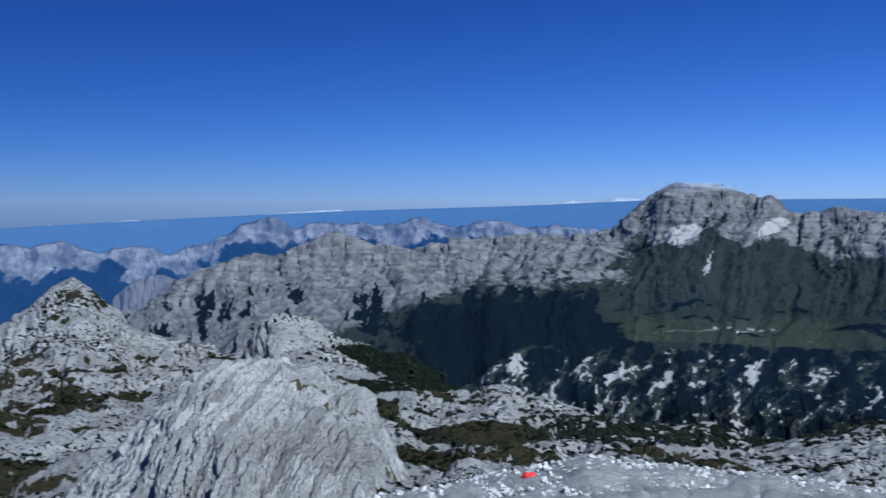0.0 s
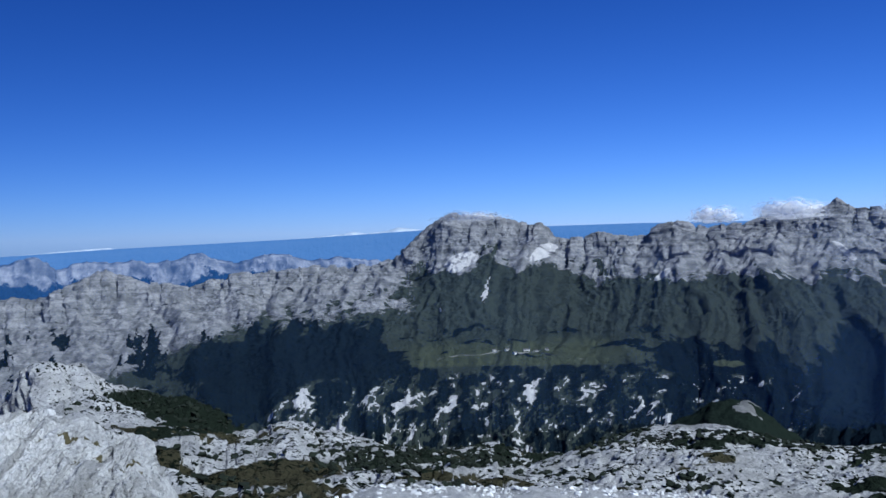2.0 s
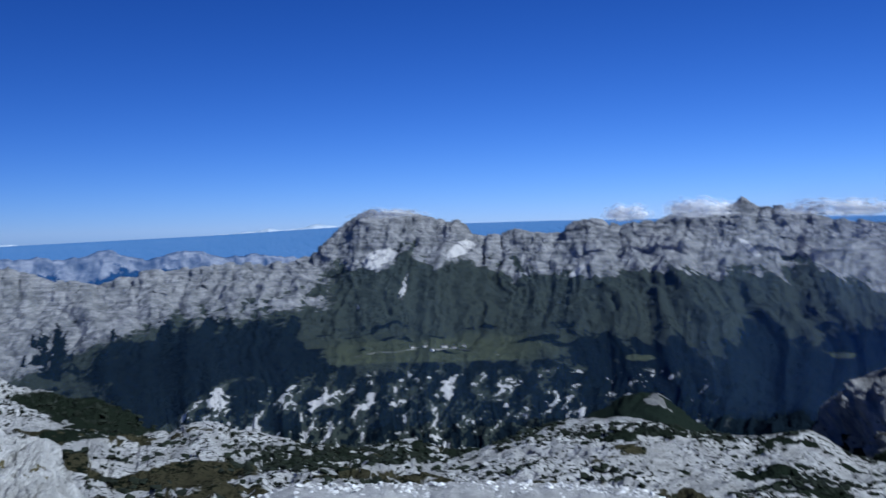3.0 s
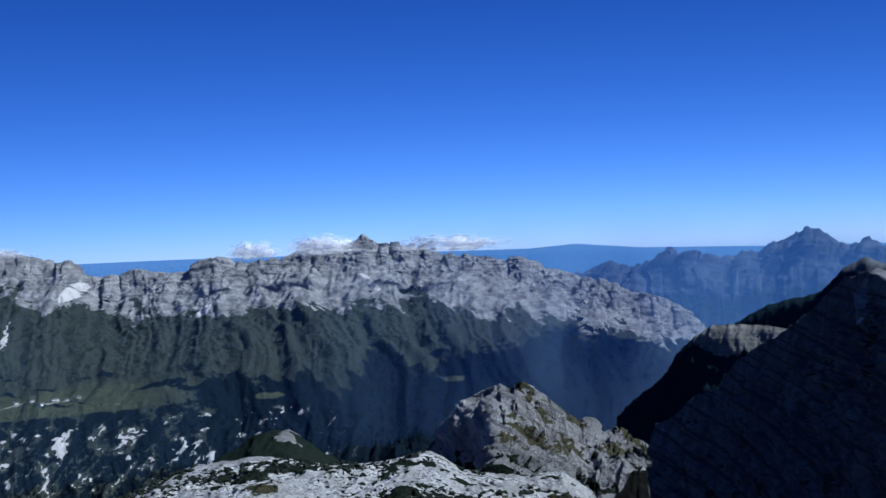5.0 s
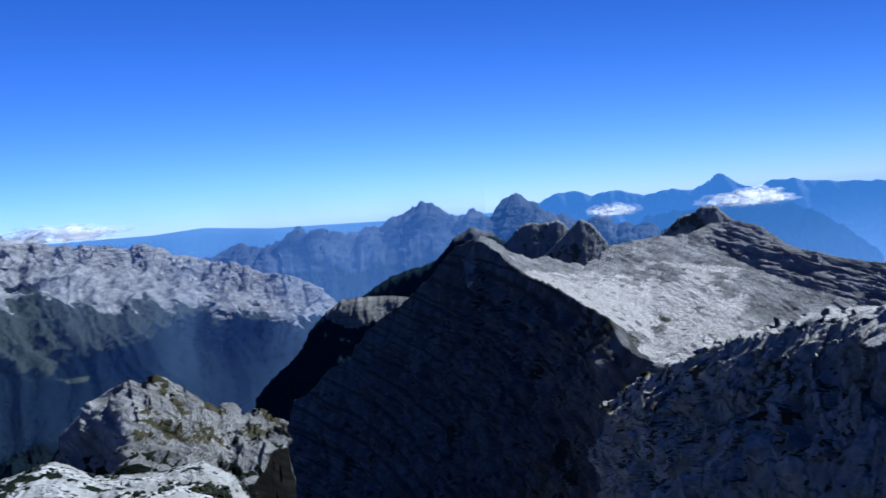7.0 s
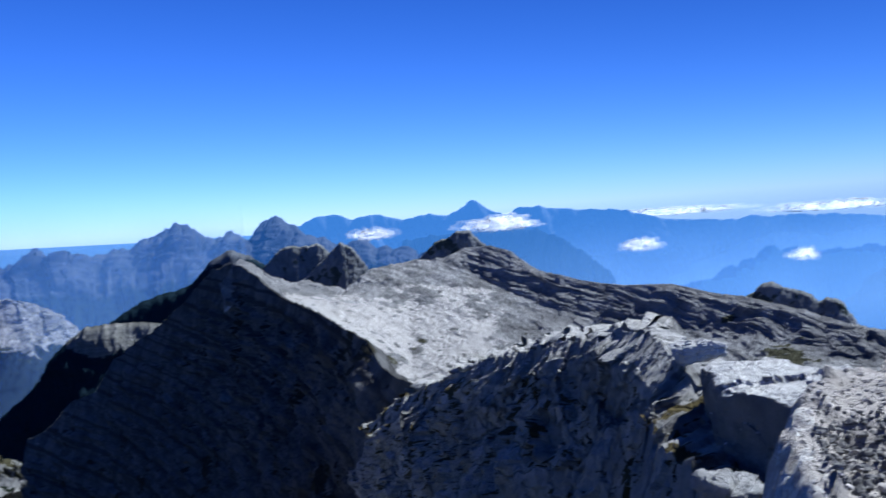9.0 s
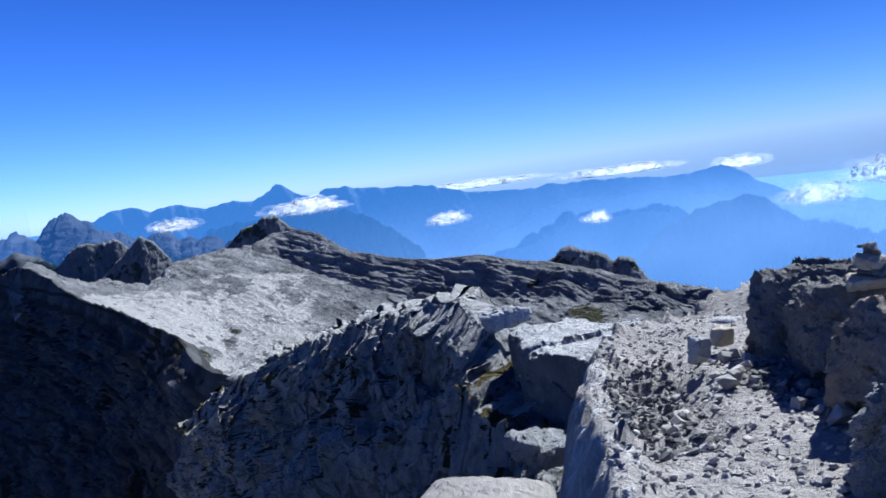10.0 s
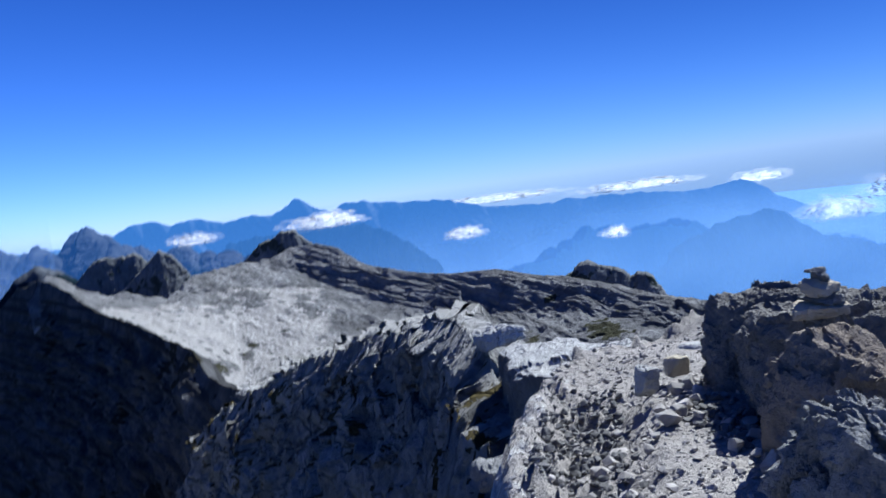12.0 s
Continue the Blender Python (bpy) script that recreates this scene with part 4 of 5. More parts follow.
def rock_shape(name, material, size, seed, cells=24, box=3.0, chops=7, rough=0.12, fine=0.04, crag=0.0, lit_top=False):
    """A weathered block: a rounded box with broken faces and a rough skin. size: half lengths in metres."""
    rs = np.random.RandomState(seed)
    g = np.linspace(-1, 1, cells + 1)
    u, v = np.meshgrid(g, g)
    one = np.ones_like(u)
    verts, faces, base = [], [], 0
    for ax in range(3):
        for sgn in (-1, 1):
            c = [None, None, None]
            c[ax], c[(ax + 1) % 3], c[(ax + 2) % 3] = one * sgn, u * sgn, v
            verts.append(np.stack(c, -1).reshape(-1, 3))
            idx = base + np.arange((cells + 1) ** 2).reshape(cells + 1, cells + 1)
            faces.append(np.stack([idx[:-1, :-1], idx[:-1, 1:], idx[1:, 1:], idx[1:, :-1]], -1).reshape(-1, 4))
            base += (cells + 1) ** 2
    p = np.concatenate(verts)
    key = np.round(p * cells * 4).astype(int)
    _, first, inv = np.unique(key, axis=0, return_index=True, return_inverse=True)
    p = p[first]
    f = inv.reshape(-1)[np.concatenate(faces)]
    d = p / np.linalg.norm(p, axis=1)[:, None]
    r = (np.abs(d) ** box).sum(1) ** (-1.0 / box)
    for _ in range(chops):
        n = rs.normal(size=3)
        n /= np.linalg.norm(n)
        h = rs.uniform(0.62, 0.95)
        k = d @ n
        r = np.where(k > 0.05, np.minimum(r, h / np.maximum(k, 0.05)), r)
    p = d * r[:, None] * np.array(size)
    s = float(np.mean(size))
    q = p / s + seed * 7.31
    p += d * (s * (rough * fbm(q * 1.3, 4, 0.55) + fine * fbm(q * 6.0, 3, 0.6, True)))[:, None]
    if crag:
        w = q + 0.2 * fbm(q * 1.5, 2)[:, None]
        p += d * (s * crag * (0.5 * facets(w * 1.5, 1.8, seed) + 0.22 * facets(w * 4.0, 1.8, seed + 1) + 0.1 * facets(w * 9.0, 1.8, seed + 2)))[:, None]
    me = bpy.data.meshes.new(name)
    me.from_pydata(p.tolist(), [], f.tolist())
    me.polygons.foreach_set("use_smooth", np.ones(len(f), dtype=bool))
    me.materials.append(material)
    me.update()
    if crag:
        me.set_sharp_from_angle(angle=radians(38))
    # Sunlight on the top is put into the colour: up-facing faces turn white.
    if lit_top:
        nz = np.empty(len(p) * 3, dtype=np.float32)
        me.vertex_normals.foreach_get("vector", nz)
        me.attributes.new("scree_or_lit", "FLOAT", "POINT").data.foreach_set("value", smooth(0.72, 0.9, nz.reshape(-1, 3)[:, 2]).astype(np.float32))
    return me


def boulder(name, at, size, turn, seed, label, material, **kw):
    ob = new(name, rock_shape(name, material, size, seed, **kw))
    ob.matrix_world = pose(*at, *turn)
    return tagged(ob, label, "rock")


STAND = (0.34, -0.73)


def at(bearing, r, z):
    """A place by its bearing and distance from where the walk ends."""
    return (STAND[0] + r * math.sin(radians(bearing)), STAND[1] + r * math.cos(radians(bearing)), z)


m_warm = limestone("warm_rock", 0.8, tone=0.6, pale=(0.52, 0.46, 0.4), dark=(0.3, 0.25, 0.21), speck=0.2, bump=0.9)
m_tan = limestone("tan_rock", 0.5, tone=0.9, pale=(0.62, 0.55, 0.44), dark=(0.4, 0.35, 0.28), speck=0.15, bump=0.7)
m_grey = limestone("grey_rock", 0.7, pale=(0.8, 0.8, 0.8), dark=(0.32, 0.32, 0.32), speck=0.25, bump=1.0)
m_white = limestone("white_slab", 2.0, tone=0.62, pale=(0.7, 0.69, 0.67), dark=(0.5, 0.49, 0.47), speck=0.15, bump=0.5)

# the broken crest that runs out to the shaded ridge
m_crest = limestone("crest_rock", 2.6, tone=0.55, pale=(0.64, 0.63, 0.61), dark=(0.21, 0.206, 0.2), speck=0.12, bump=0.9, cracks=2.4, grass=(0.06, 0.05, 0.026))
CREST = [(77, -13.5), (78.5, -12.2), (81.1, -11.11), (83.0, -10.71), (84.5, -9.89), (86.4, -9.63), (89.1, -9.11), (91.4, -8.98), (92.9, -8.89), (94.8, -8.47), (95.5, -8.57), (97.2, -10.6),
         (97.9, -12.5), (99.4, -16), (102.4, -20), (106, -25)]
CREST_R = [(77, 90), (81.1, 66), (84.5, 48), (89, 37), (92.9, 31), (94.8, 28), (97.2, 22), (99.4, 16), (102.4, 12), (106, 10)]
# Faces that look up near the crest get sunlight put into their colour.
cr = mountain("rocky_crest", m_crest, 77, 106, 640, [([(q, 0.72 * r) for q, r in CREST_R], [(77, -36), (90, -34), (98, -34), (106, -38)]), ([(q, 0.86 * r) for q, r in CREST_R], [(77, -22), (84.5, -18.5), (92.9, -17.5), (97.2, -19.5), (102.4, -26), (106, -31)]), (CREST_R, CREST),
                                                     ([(77, 105), (84.5, 60), (94.8, 36), (106, 14)], [(77, -16), (84.5, -12), (94.8, -11.5), (106, -20)])],
              (110, 190, 14), crest=2, jag=1.0, relief=1.7, grain=4.5, stretch=1.6, gully=1.7, gully_w=3.4, slant=-0.5, near=30, facet=0.5, facet_w=1.7, amps=(1.0, 1.0, 0.7, 1.0), seed=51,
              masks=lambda b, el, up, n, push, big, fine, sw: {"grass": smooth(0.2, 0.4, n + 0.6 * fine + 0.6 * (up - 0.5)) * smooth(-10, -11.5, el), "scree_or_lit": smooth(0.75, 0.92, up + 0.15 * n) * smooth(-12.5, -10, el)})
tagged(cr, "broken limestone crest with shaded face and dry turf tufts", "ridge")

# the ledge under the path
CELL = 0.05
gx, gy = np.meshgrid(np.arange(-7, 13.01, CELL), np.arange(-14, 3.01, CELL))
EDGE = [(-14, 2.6), (-3, 1.5), (0, 0.9), (1.5, 0.1), (3, -0.65), (4.6, -1.17), (5.4, -1.32), (6.28, -1.56), (7.83, -2.02), (8.65, -2.54), (9.3, -3.2), (11, -6.0), (14, -11)]
ge = line(EDGE, gx) + 0.18 * fbm(vec(gx * 0.9, gy * 0.9, 2.2), 4)
flat_z = -0.045 * np.clip(np.hypot(gx, gy) - 4.6, 0, None) - 0.16 * np.clip(gx - 8.6, 0, None)
over = gy - ge
gz2 = flat_z - 3.4 * smooth(-0.06, 0.95, over) - 1.3 * np.clip(over - 0.9, 0, 9)
rim = smooth(-0.32, -0.1, over + 0.12 * fbm(vec(gx * 3, gy * 3, 5.2), 3))
hollow = smooth(-0.95, -0.6, over) * smooth(-0.12, -0.3, over) * smooth(4.2, 4.8, gx) * smooth(6.9, 6.3, gx)
gz2 += 0.05 * fbm(vec(gx * 1.1, gy * 1.1, 0.4), 4) + 0.015 * fbm(vec(gx * 5, gy * 5, 1.4), 3, 0.6, True)
fq = vec(gx, gy, gz2) + 0.1 * fbm(vec(gx * 2, gy * 2, 7.7), 2)[..., None]
gz2 += 0.05 * rim + (0.1 * rim + 0.05 * hollow) * facets(fq * 2.6, 1.6, 3) + (0.045 * rim + 0.05 * hollow + 0.008) * facets(fq * 7.0, 1.6, 4) + 0.02 * (rim + hollow) * facets(fq * 15.0, 1.6, 5)
gz2 += 0.3 * smooth(0.0, 0.7, over) * facets(fq * vec(1.5, 1.5, 0.8), 1.6, 6)
gz2 -= 0.16 * hollow
gz2 -= 0.5 * np.clip(-gy - 7.0 + 0.25 * gx, 0, 30)
gz2 += 0.25 * smooth(-3.0, -3.6, gy + 0.05 * gx) * smooth(2.5, 3.5, gx)
# Low rib values paint shade into the hollow and the drop past the edge.
led = sheet_mesh("summit_ground", vec(gx, gy, gz2)[:, ::-1], m_gravel, [("grass", 0.0), ("forest", 0.0), ("scree_or_lit", (0.42 * rim * smooth(0.5, 0.1, over))[:, ::-1]), ("rib", (0.1 - 0.3 * smooth(0, 0.4, over) - 0.5 * hollow)[:, ::-1])])
tagged(led, "trodden stony path on a narrow limestone summit ledge", "ground", kind="structure")

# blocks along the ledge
slab = boulder("slab_block", (16.4, -4.15, -3.4), (2.8, 1.4, 1.65), (-5, 3, -4), 61, "big grey block with sunlight painted on its flat top", m_rock, lit_top=True, cells=72, box=9.0, chops=2, rough=0.05, fine=0.01, crag=0.13)
boulder("white_slab", at(96.3, 21.5, -2.2), (0.75, 0.6, 0.22), (-8, 8, 10), 78, "tilted white slab on the crest", m_white, cells=40, box=6.0, chops=4, crag=0.2)
boulder("flat_block", (10.0, -1.75, -1.74), (0.5, 0.32, 0.13), (3, 2, 10), 62, "flat pale block on the lower ledge", m_grey, box=5.0, chops=4, crag=0.25)
boulder("ledge_block", (8.3, -0.7, -2.3), (1.5, 0.75, 0.6), (5, 4, -14), 70, "low gravel-strewn rock ledge below the path", m_gravel, cells=30, box=5.0, chops=3)
boulder("outcrop_block", (6.16, -3.36, -0.1), (0.4, 0.46, 0.62), (2, 3, -8), 63, "tall grey rock outcrop beside the path", m_rock, cells=64, box=7.0, chops=4, rough=0.1, fine=0.06, crag=0.3)
boulder("outcrop_block", (5.35, -3.42, -0.06), (0.66, 0.56, 0.6), (-2, 2, -12), 64, "broad rock outcrop that carries the cairn", m_rock, cells=64, box=7.0, chops=3, rough=0.09, fine=0.06, crag=0.3)
boulder("outcrop_block", at(124.5, 5.4, 0.0), (0.6, 0.55, 0.5), (2, 4, 10), 76, "low rock outcrop behind the path", m_rock, cells=56, box=5.0, chops=5, rough=0.16, fine=0.08, crag=0.4)
boulder("warm_block", at(118.0, 4.45, 0.26), (0.34, 0.3, 0.32), (14, -22, 20), 65, "leaning reddish rock at the foot of the outcrop", m_warm, cells=48, box=5.0, chops=6, crag=0.3)
boulder("warm_block", at(114.2, 4.6, 0.1), (0.14, 0.16, 0.2), (8, -20, 40), 77, "small reddish rock leaning on the outcrop", m_warm, cells=24, box=5.0, chops=6)
boulder("grey_block", at(120.2, 3.55, 0.22), (0.36, 0.42, 0.4), (6, -18, 35), 66, "rough grey rock at the path's edge", m_grey, cells=56, box=4.0, chops=6, rough=0.18, fine=0.1, crag=0.35)
boulder("far_slab", (8.25, -3.5, -0.3), (0.2, 0.2, 0.14), (4, 6, 20), 67, "pale slab where the path drops away", m_white, box=5.0, chops=4)
boulder("standing_block", (6.22, -2.36, 0.07), (0.078, 0.075, 0.1), (4, -5, 25), 68, "upright grey block beside the path", m_white, cells=20, box=7.0, chops=5, crag=0.2)
boulder("warm_stone", (6.66, -2.74, 0.04), (0.12, 0.09, 0.075), (3, 5, -20), 69, "squat tan stone behind the upright block", m_tan, cells=16, box=5.0, chops=4)

# the cairn
cairn = tagged(new("cairn"), "small cairn of stacked flat stones on the outcrop", "cairn")
cairn.matrix_world = Matrix.Translation(at(116.5, 5.24, 0.585)) @ Matrix.Scale(0.9, 4)
for nm, dz, sz, mat, sd, tilt in (("base_stone", 0.045, (0.16, 0.12, 0.055), m_tan, 71, 3), ("dark_stone", 0.115, (0.11, 0.1, 0.028), m_grey, 72, -3), ("middle_stone", 0.185, (0.11, 0.09, 0.052), m_tan, 73, 4),
                                  ("small_stone", 0.25, (0.05, 0.05, 0.032), m_grey, 74, -6), ("top_stone", 0.285, (0.06, 0.055, 0.014), m_grey, 75, 3)):
    st = part(nm, rock_shape(nm, mat, sz, sd, cells=20, box=7.0, chops=6, rough=0.12, fine=0.05, crag=0.2), cairn)
    st.matrix_local = pose(0.01 * tilt / 3, 0, dz, tilt, tilt, 20 + 31 * sd)

# ------------------------------------------------------------------ loose stones
def pebble(seed, material, name="stone"):
    """A small broken stone of few faces."""
    rs = np.random.RandomState(seed)
    bm = bmesh.new()
    for v in rs.normal(size=(16, 3)):
        v /= np.linalg.norm(v)
        bm.verts.new(v * rs.uniform(0.8, 1.0) * np.array((1.0, rs.uniform(0.6, 1.0), rs.uniform(0.35, 0.7))))
    out = bmesh.ops.convex_hull(bm, input=bm.verts)
    bmesh.ops.delete(bm, geom=list({g for g in out["geom_interior"] + out["geom_unused"] if isinstance(g, bmesh.types.BMVert)}), context="VERTS")
    me = bpy.data.meshes.new(name)
    bm.to_mesh(me)
    bm.free()
    me.materials.append(material)
    return me


def scatter(name, places, sizes, material, seed):
    """One mesh of many small stones."""
    rs = np.random.RandomState(seed)
    kinds = []
    for i in range(8):
        me = pebble(900 + i, material)
        v = np.empty(len(me.vertices) * 3)
        me.vertices.foreach_get("co", v)
        kinds.append((v.reshape(-1, 3), [tuple(p.vertices) for p in me.polygons]))
        bpy.data.meshes.remove(me)
    vs, fs, base = [], [], 0
    for p, s in zip(places, sizes):
        v, f = kinds[rs.randint(8)]
        m = np.array(Euler(rs.uniform(-0.4, 0.4, 3) + np.array((0, 0, rs.uniform(0, 6.3)))).to_matrix())
        vs.append((v * s) @ m.T + np.array(p))
        fs += [tuple(base + i for i in q) for q in f]
        base += len(v)
    me = bpy.data.meshes.new(name)
    me.from_pydata(np.concatenate(vs).tolist(), [], fs)
    me.materials.append(material)
    return new(name, me)


def ground_at(x, y):
    i = int(round((y + 14) / CELL))
    j = int(round((x + 7) / CELL))
    return float(gz2[min(max(i, 0), gz2.shape[0] - 1), min(max(j, 0), gz2.shape[1] - 1)])


def stone_mat(name, pale, dark):
    m, nt = nodes_of(name)
    k = Net(nt)
    geo = nt.nodes.new("ShaderNodeNewGeometry")
    info = nt.nodes.new("ShaderNodeObjectInfo")
    n1 = k.noise(geo.outputs["Position"], 9.0, 6.0, 0.65)
    col = k.mix(k.ramp(n1, 0.3, 0.7), dark, pale)
    col = k.mix(k.math("MULTIPLY", k.math("FRACT", k.math("ADD", geo.outputs["Random Per Island"], info.outputs["Random"])), 0.6), col, tuple(0.6 * c for c in dark))
    b = k.add("Bump", Strength=0.6, Distance=0.03)
    k.link(n1, b.inputs["Height"])
    p = k.add("BsdfPrincipled", Roughness=0.95)
    p.inputs["Specular IOR Level"].default_value = 0.15
    k.link(col, p.inputs["Base Color"])
    k.link(b.outputs[0], p.inputs["Normal"])
    out = nt.nodes.new("ShaderNodeOutputMaterial")
    k.link(p.outputs[0], out.inputs["Surface"])
    return m


m_stone = stone_mat("loose_stone", (0.46, 0.43, 0.4), (0.25, 0.235, 0.22))
m_chip = stone_mat("white_chip", (0.74, 0.74, 0.72), (0.44, 0.44, 0.43))
# Darker than the other loose stones, in place of shade in the hollow.
m_rubble_shade = stone_mat("rubble_in_shade", (0.2, 0.195, 0.19), (0.09, 0.088, 0.085))
rs = np.random.RandomState(5)
meshes = [pebble(300 + i, m_stone) for i in range(10)]
count = 0
while count < 240:
    b, r = rs.uniform(95, 124), rs.uniform(2.9, 7.2)
    x, y, _ = at(b, r, 0)
    if y > line(EDGE, x) - 0.25:
        continue
    s = 0.012 + 0.042 * rs.rand() ** 2.5
    st = new("stone", meshes[rs.randint(10)])
    st.matrix_world = pose(x, y, ground_at(x, y) + 0.3 * s, rs.uniform(-25, 25), rs.uniform(-25, 25), rs.uniform(0, 360)) @ Matrix.Diagonal((s, s, s, 1))
    tagged(st, "loose broken limestone lying on the path", "stone", "stones on the path")
    count += 1
for x, y, s in ((5.55, -2.3, 0.1), (5.72, -2.42, 0.09), (5.6, -2.5, 0.07), (5.58, -1.98, 0.09), (5.85, -2.5, 0.08), (5.95, -2.62, 0.07), (6.1, -2.68, 0.08), (4.82, -2.42, 0.075), (4.6, -2.55, 0.09), (4.4, -2.45, 0.1), (5.4, -2.6, 0.06), (5.3, -2.7, 0.08),
                (5.0, -2.6, 0.06), (4.75, -2.62, 0.1), (5.9, -2.35, 0.06), (6.3, -2.6, 0.08), (6.45, -2.75, 0.09), (5.1, -1.75, 0.06), (5.3, -1.85, 0.07), (4.9, -1.65, 0.05), (5.9, -2.05, 0.05), (4.55, -1.75, 0.07), (4.45, -1.95, 0.05)):
    st = new("stone", meshes[rs.randint(10)])
    st.matrix_world = pose(x, y, ground_at(x, y) + 0.45 * s, rs.uniform(-20, 20), rs.uniform(-20, 20), rs.uniform(0, 360)) @ Matrix.Diagonal((s, s, s * 1.1, 1))
    tagged(st, "fist-sized angular stone heaped beside the path", "stone", "stones on the path")
places, sizes = [], []
while len(places) < 5200:
    b, r = rs.uniform(93, 125), rs.uniform(2.6, 9.2)
    x, y, _ = at(b, r, 0)
    if y > line(EDGE, x) - 0.02:
        continue
    s = 0.006 + 0.03 * rs.rand() ** 3
    places.append((x, y, ground_at(x, y) + 0.2 * s))
    sizes.append(s)
tagged(scatter("gravel", places, sizes, m_stone, 6), "fine limestone gravel on the path", "gravel", kind="stuff")
places, sizes = [], []
while len(places) < 1500:
    x = rs.uniform(4.3, 6.8)
    y = line(EDGE, x) - 0.12 - 0.62 * rs.rand() * (1 - 0.4 * rs.rand())
    s = 0.008 + 0.045 * rs.rand() ** 4
    places.append((x, y, ground_at(x, y) + 0.25 * s))
    sizes.append(s)
places += [(5.4 + 0.9 * q[0], -2.62 + 0.17 * q[1], ground_at(5.4 + 0.9 * q[0], -2.62 + 0.17 * q[1]) + 0.01) for q in rs.normal(0, 0.6, (160, 2))]
sizes += list(0.015 + 0.05 * rs.rand(160) ** 1.6)
tagged(scatter("rubble", places, sizes, m_rubble_shade, 8), "broken rubble behind the rim with shade put into its colour", "rubble", kind="stuff")
places, sizes = [], []
gpts = np.array(GRAVEL)
while len(places) < 12000:
    b = rs.uniform(-8, 37)
    r = 12.6 - 5.0 * rs.rand() ** 1.6
    e12 = np.interp(b, gpts[:, 0], gpts[:, 1])
    z7, z12 = -7 * math.tan(radians(24)), 12 * math.tan(radians(e12))
    z = z7 + (z12 - z7) * (r - 7) / 5 if r < 12 else z12 - (r - 12) * 0.9
    s = 0.012 + 0.055 * rs.rand() ** 4
    places.append((r * math.sin(radians(b)), r * math.cos(radians(b)), EYE_Z + z + 0.25 * s))
    sizes.append(s)
tagged(scatter("gravel", places, sizes, m_chip, 7), "pale broken limestone chips on the mound", "gravel", kind="stuff")

# the red paint mark
m_red, nt = nodes_of("red_paint")
k = Net(nt)
pb = k.add("BsdfPrincipled", Roughness=0.6)
k.link(k.mix(k.noise(nt.nodes.new("ShaderNodeNewGeometry").outputs["Position"], 30.0), (0.75, 0.02, 0.02), (0.55, 0.03, 0.03)), pb.inputs["Base Color"])
k.link(pb.outputs[0], nt.nodes.new("ShaderNodeOutputMaterial").inputs["Surface"])
mark = new("marker_stone", rock_shape("marker_stone", m_red, (0.1, 0.06, 0.09), 81, cells=12, box=2.2, chops=8, rough=0.1))
mb = radians(5.6)
mark.matrix_world = pose(11.2 * math.sin(mb), 11.2 * math.cos(mb), EYE_Z - 11.2 * math.tan(radians(17.6)), 0, 0, 0)
tagged(mark, "red-painted trail marker stone among pale gravel", "trail marker")


# ------------------------------------------------------------------ clouds
def cloud_mat(name, dense):
    m, nt = nodes_of(name)
    k = Net(nt)
    geo = nt.nodes.new("ShaderNodeNewGeometry").outputs["Position"]
    n = k.noise(geo, 0.022, 6.0, 0.65)
    d = k.add("BsdfDiffuse", Color=(1.0, 1.0, 1.0, 1))
    tl = k.add("BsdfTranslucent", Color=(1.0, 1.0, 1.0, 1))
    body = k.add("MixShader", Fac=0.8)
    k.link(d.outputs[0], body.inputs[1])
    k.link(tl.outputs[0], body.inputs[2])
    tr = k.add("BsdfTransparent")
    ms = k.add("MixShader")
    k.link(k.math("MULTIPLY", k.ramp(n, 0.32, 0.56), dense), ms.inputs[0])
    k.link(tr.outputs[0], ms.inputs[1])
    k.link(body.outputs[0], ms.inputs[2])
    k.link(ms.outputs[0], nt.nodes.new("ShaderNodeOutputMaterial").inputs["Surface"])
    return m


def cloud(bearing, el, wide, high, r, puffs, dense, seed, label):
    """A bank of overlapping vapour puffs; wide and high are its half sizes in degrees."""
    rs = np.random.RandomState(seed)
    W, H = r * radians(wide), r * radians(high)
    g = np.linspace(0.02, math.pi - 0.02, 25)[:, None]
    a = np.linspace(0, 2 * math.pi, 48, endpoint=False)[None, :]
    ball = vec(np.sin(g) * np.cos(a), np.sin(g) * np.sin(a), np.cos(g) + 0 * a).reshape(-1, 3)
    quads = np.array([(i * 48 + j, i * 48 + (j + 1) % 48, (i + 1) * 48 + (j + 1) % 48, (i + 1) * 48 + j) for i in range(24) for j in range(48)])
    ob = new("cloud")
    bb = radians(bearing)
    ob.matrix_world = Matrix.Translation((r * math.sin(bb), r * math.cos(bb), EYE_Z + r * math.tan(radians(el)))) @ Matrix.Rotation(-bb, 4, "Z")
    off = rs.uniform(0, 90, 3)
    for i in range(puffs):
        f = 0.3 + 0.75 * (i + 1) / puffs
        q = ball * np.array((W / H, 1.0, 1.0))
        lump = 1 + 1.0 * fbm(q * 1.1 + off, 5, 0.65) + 0.25 * (f - 0.6) * fbm(q * 3 + off + 5 * i, 3)
        p = ball * np.array((W, 0.9 * H, H)) * (f * lump)[:, None]
        p[:, 2] = np.where(p[:, 2] < 0, 0.55 * p[:, 2], p[:, 2])
        me = quad_mesh("vapour_layer", p, quads)
        me.materials.append(cloud_mat("cloud_vapour", 0.8 * dense * (1.15 - f)))
        new("vapour_layer", me).parent = ob
    return tagged(ob, label, "cloud", "clouds over the ranges")


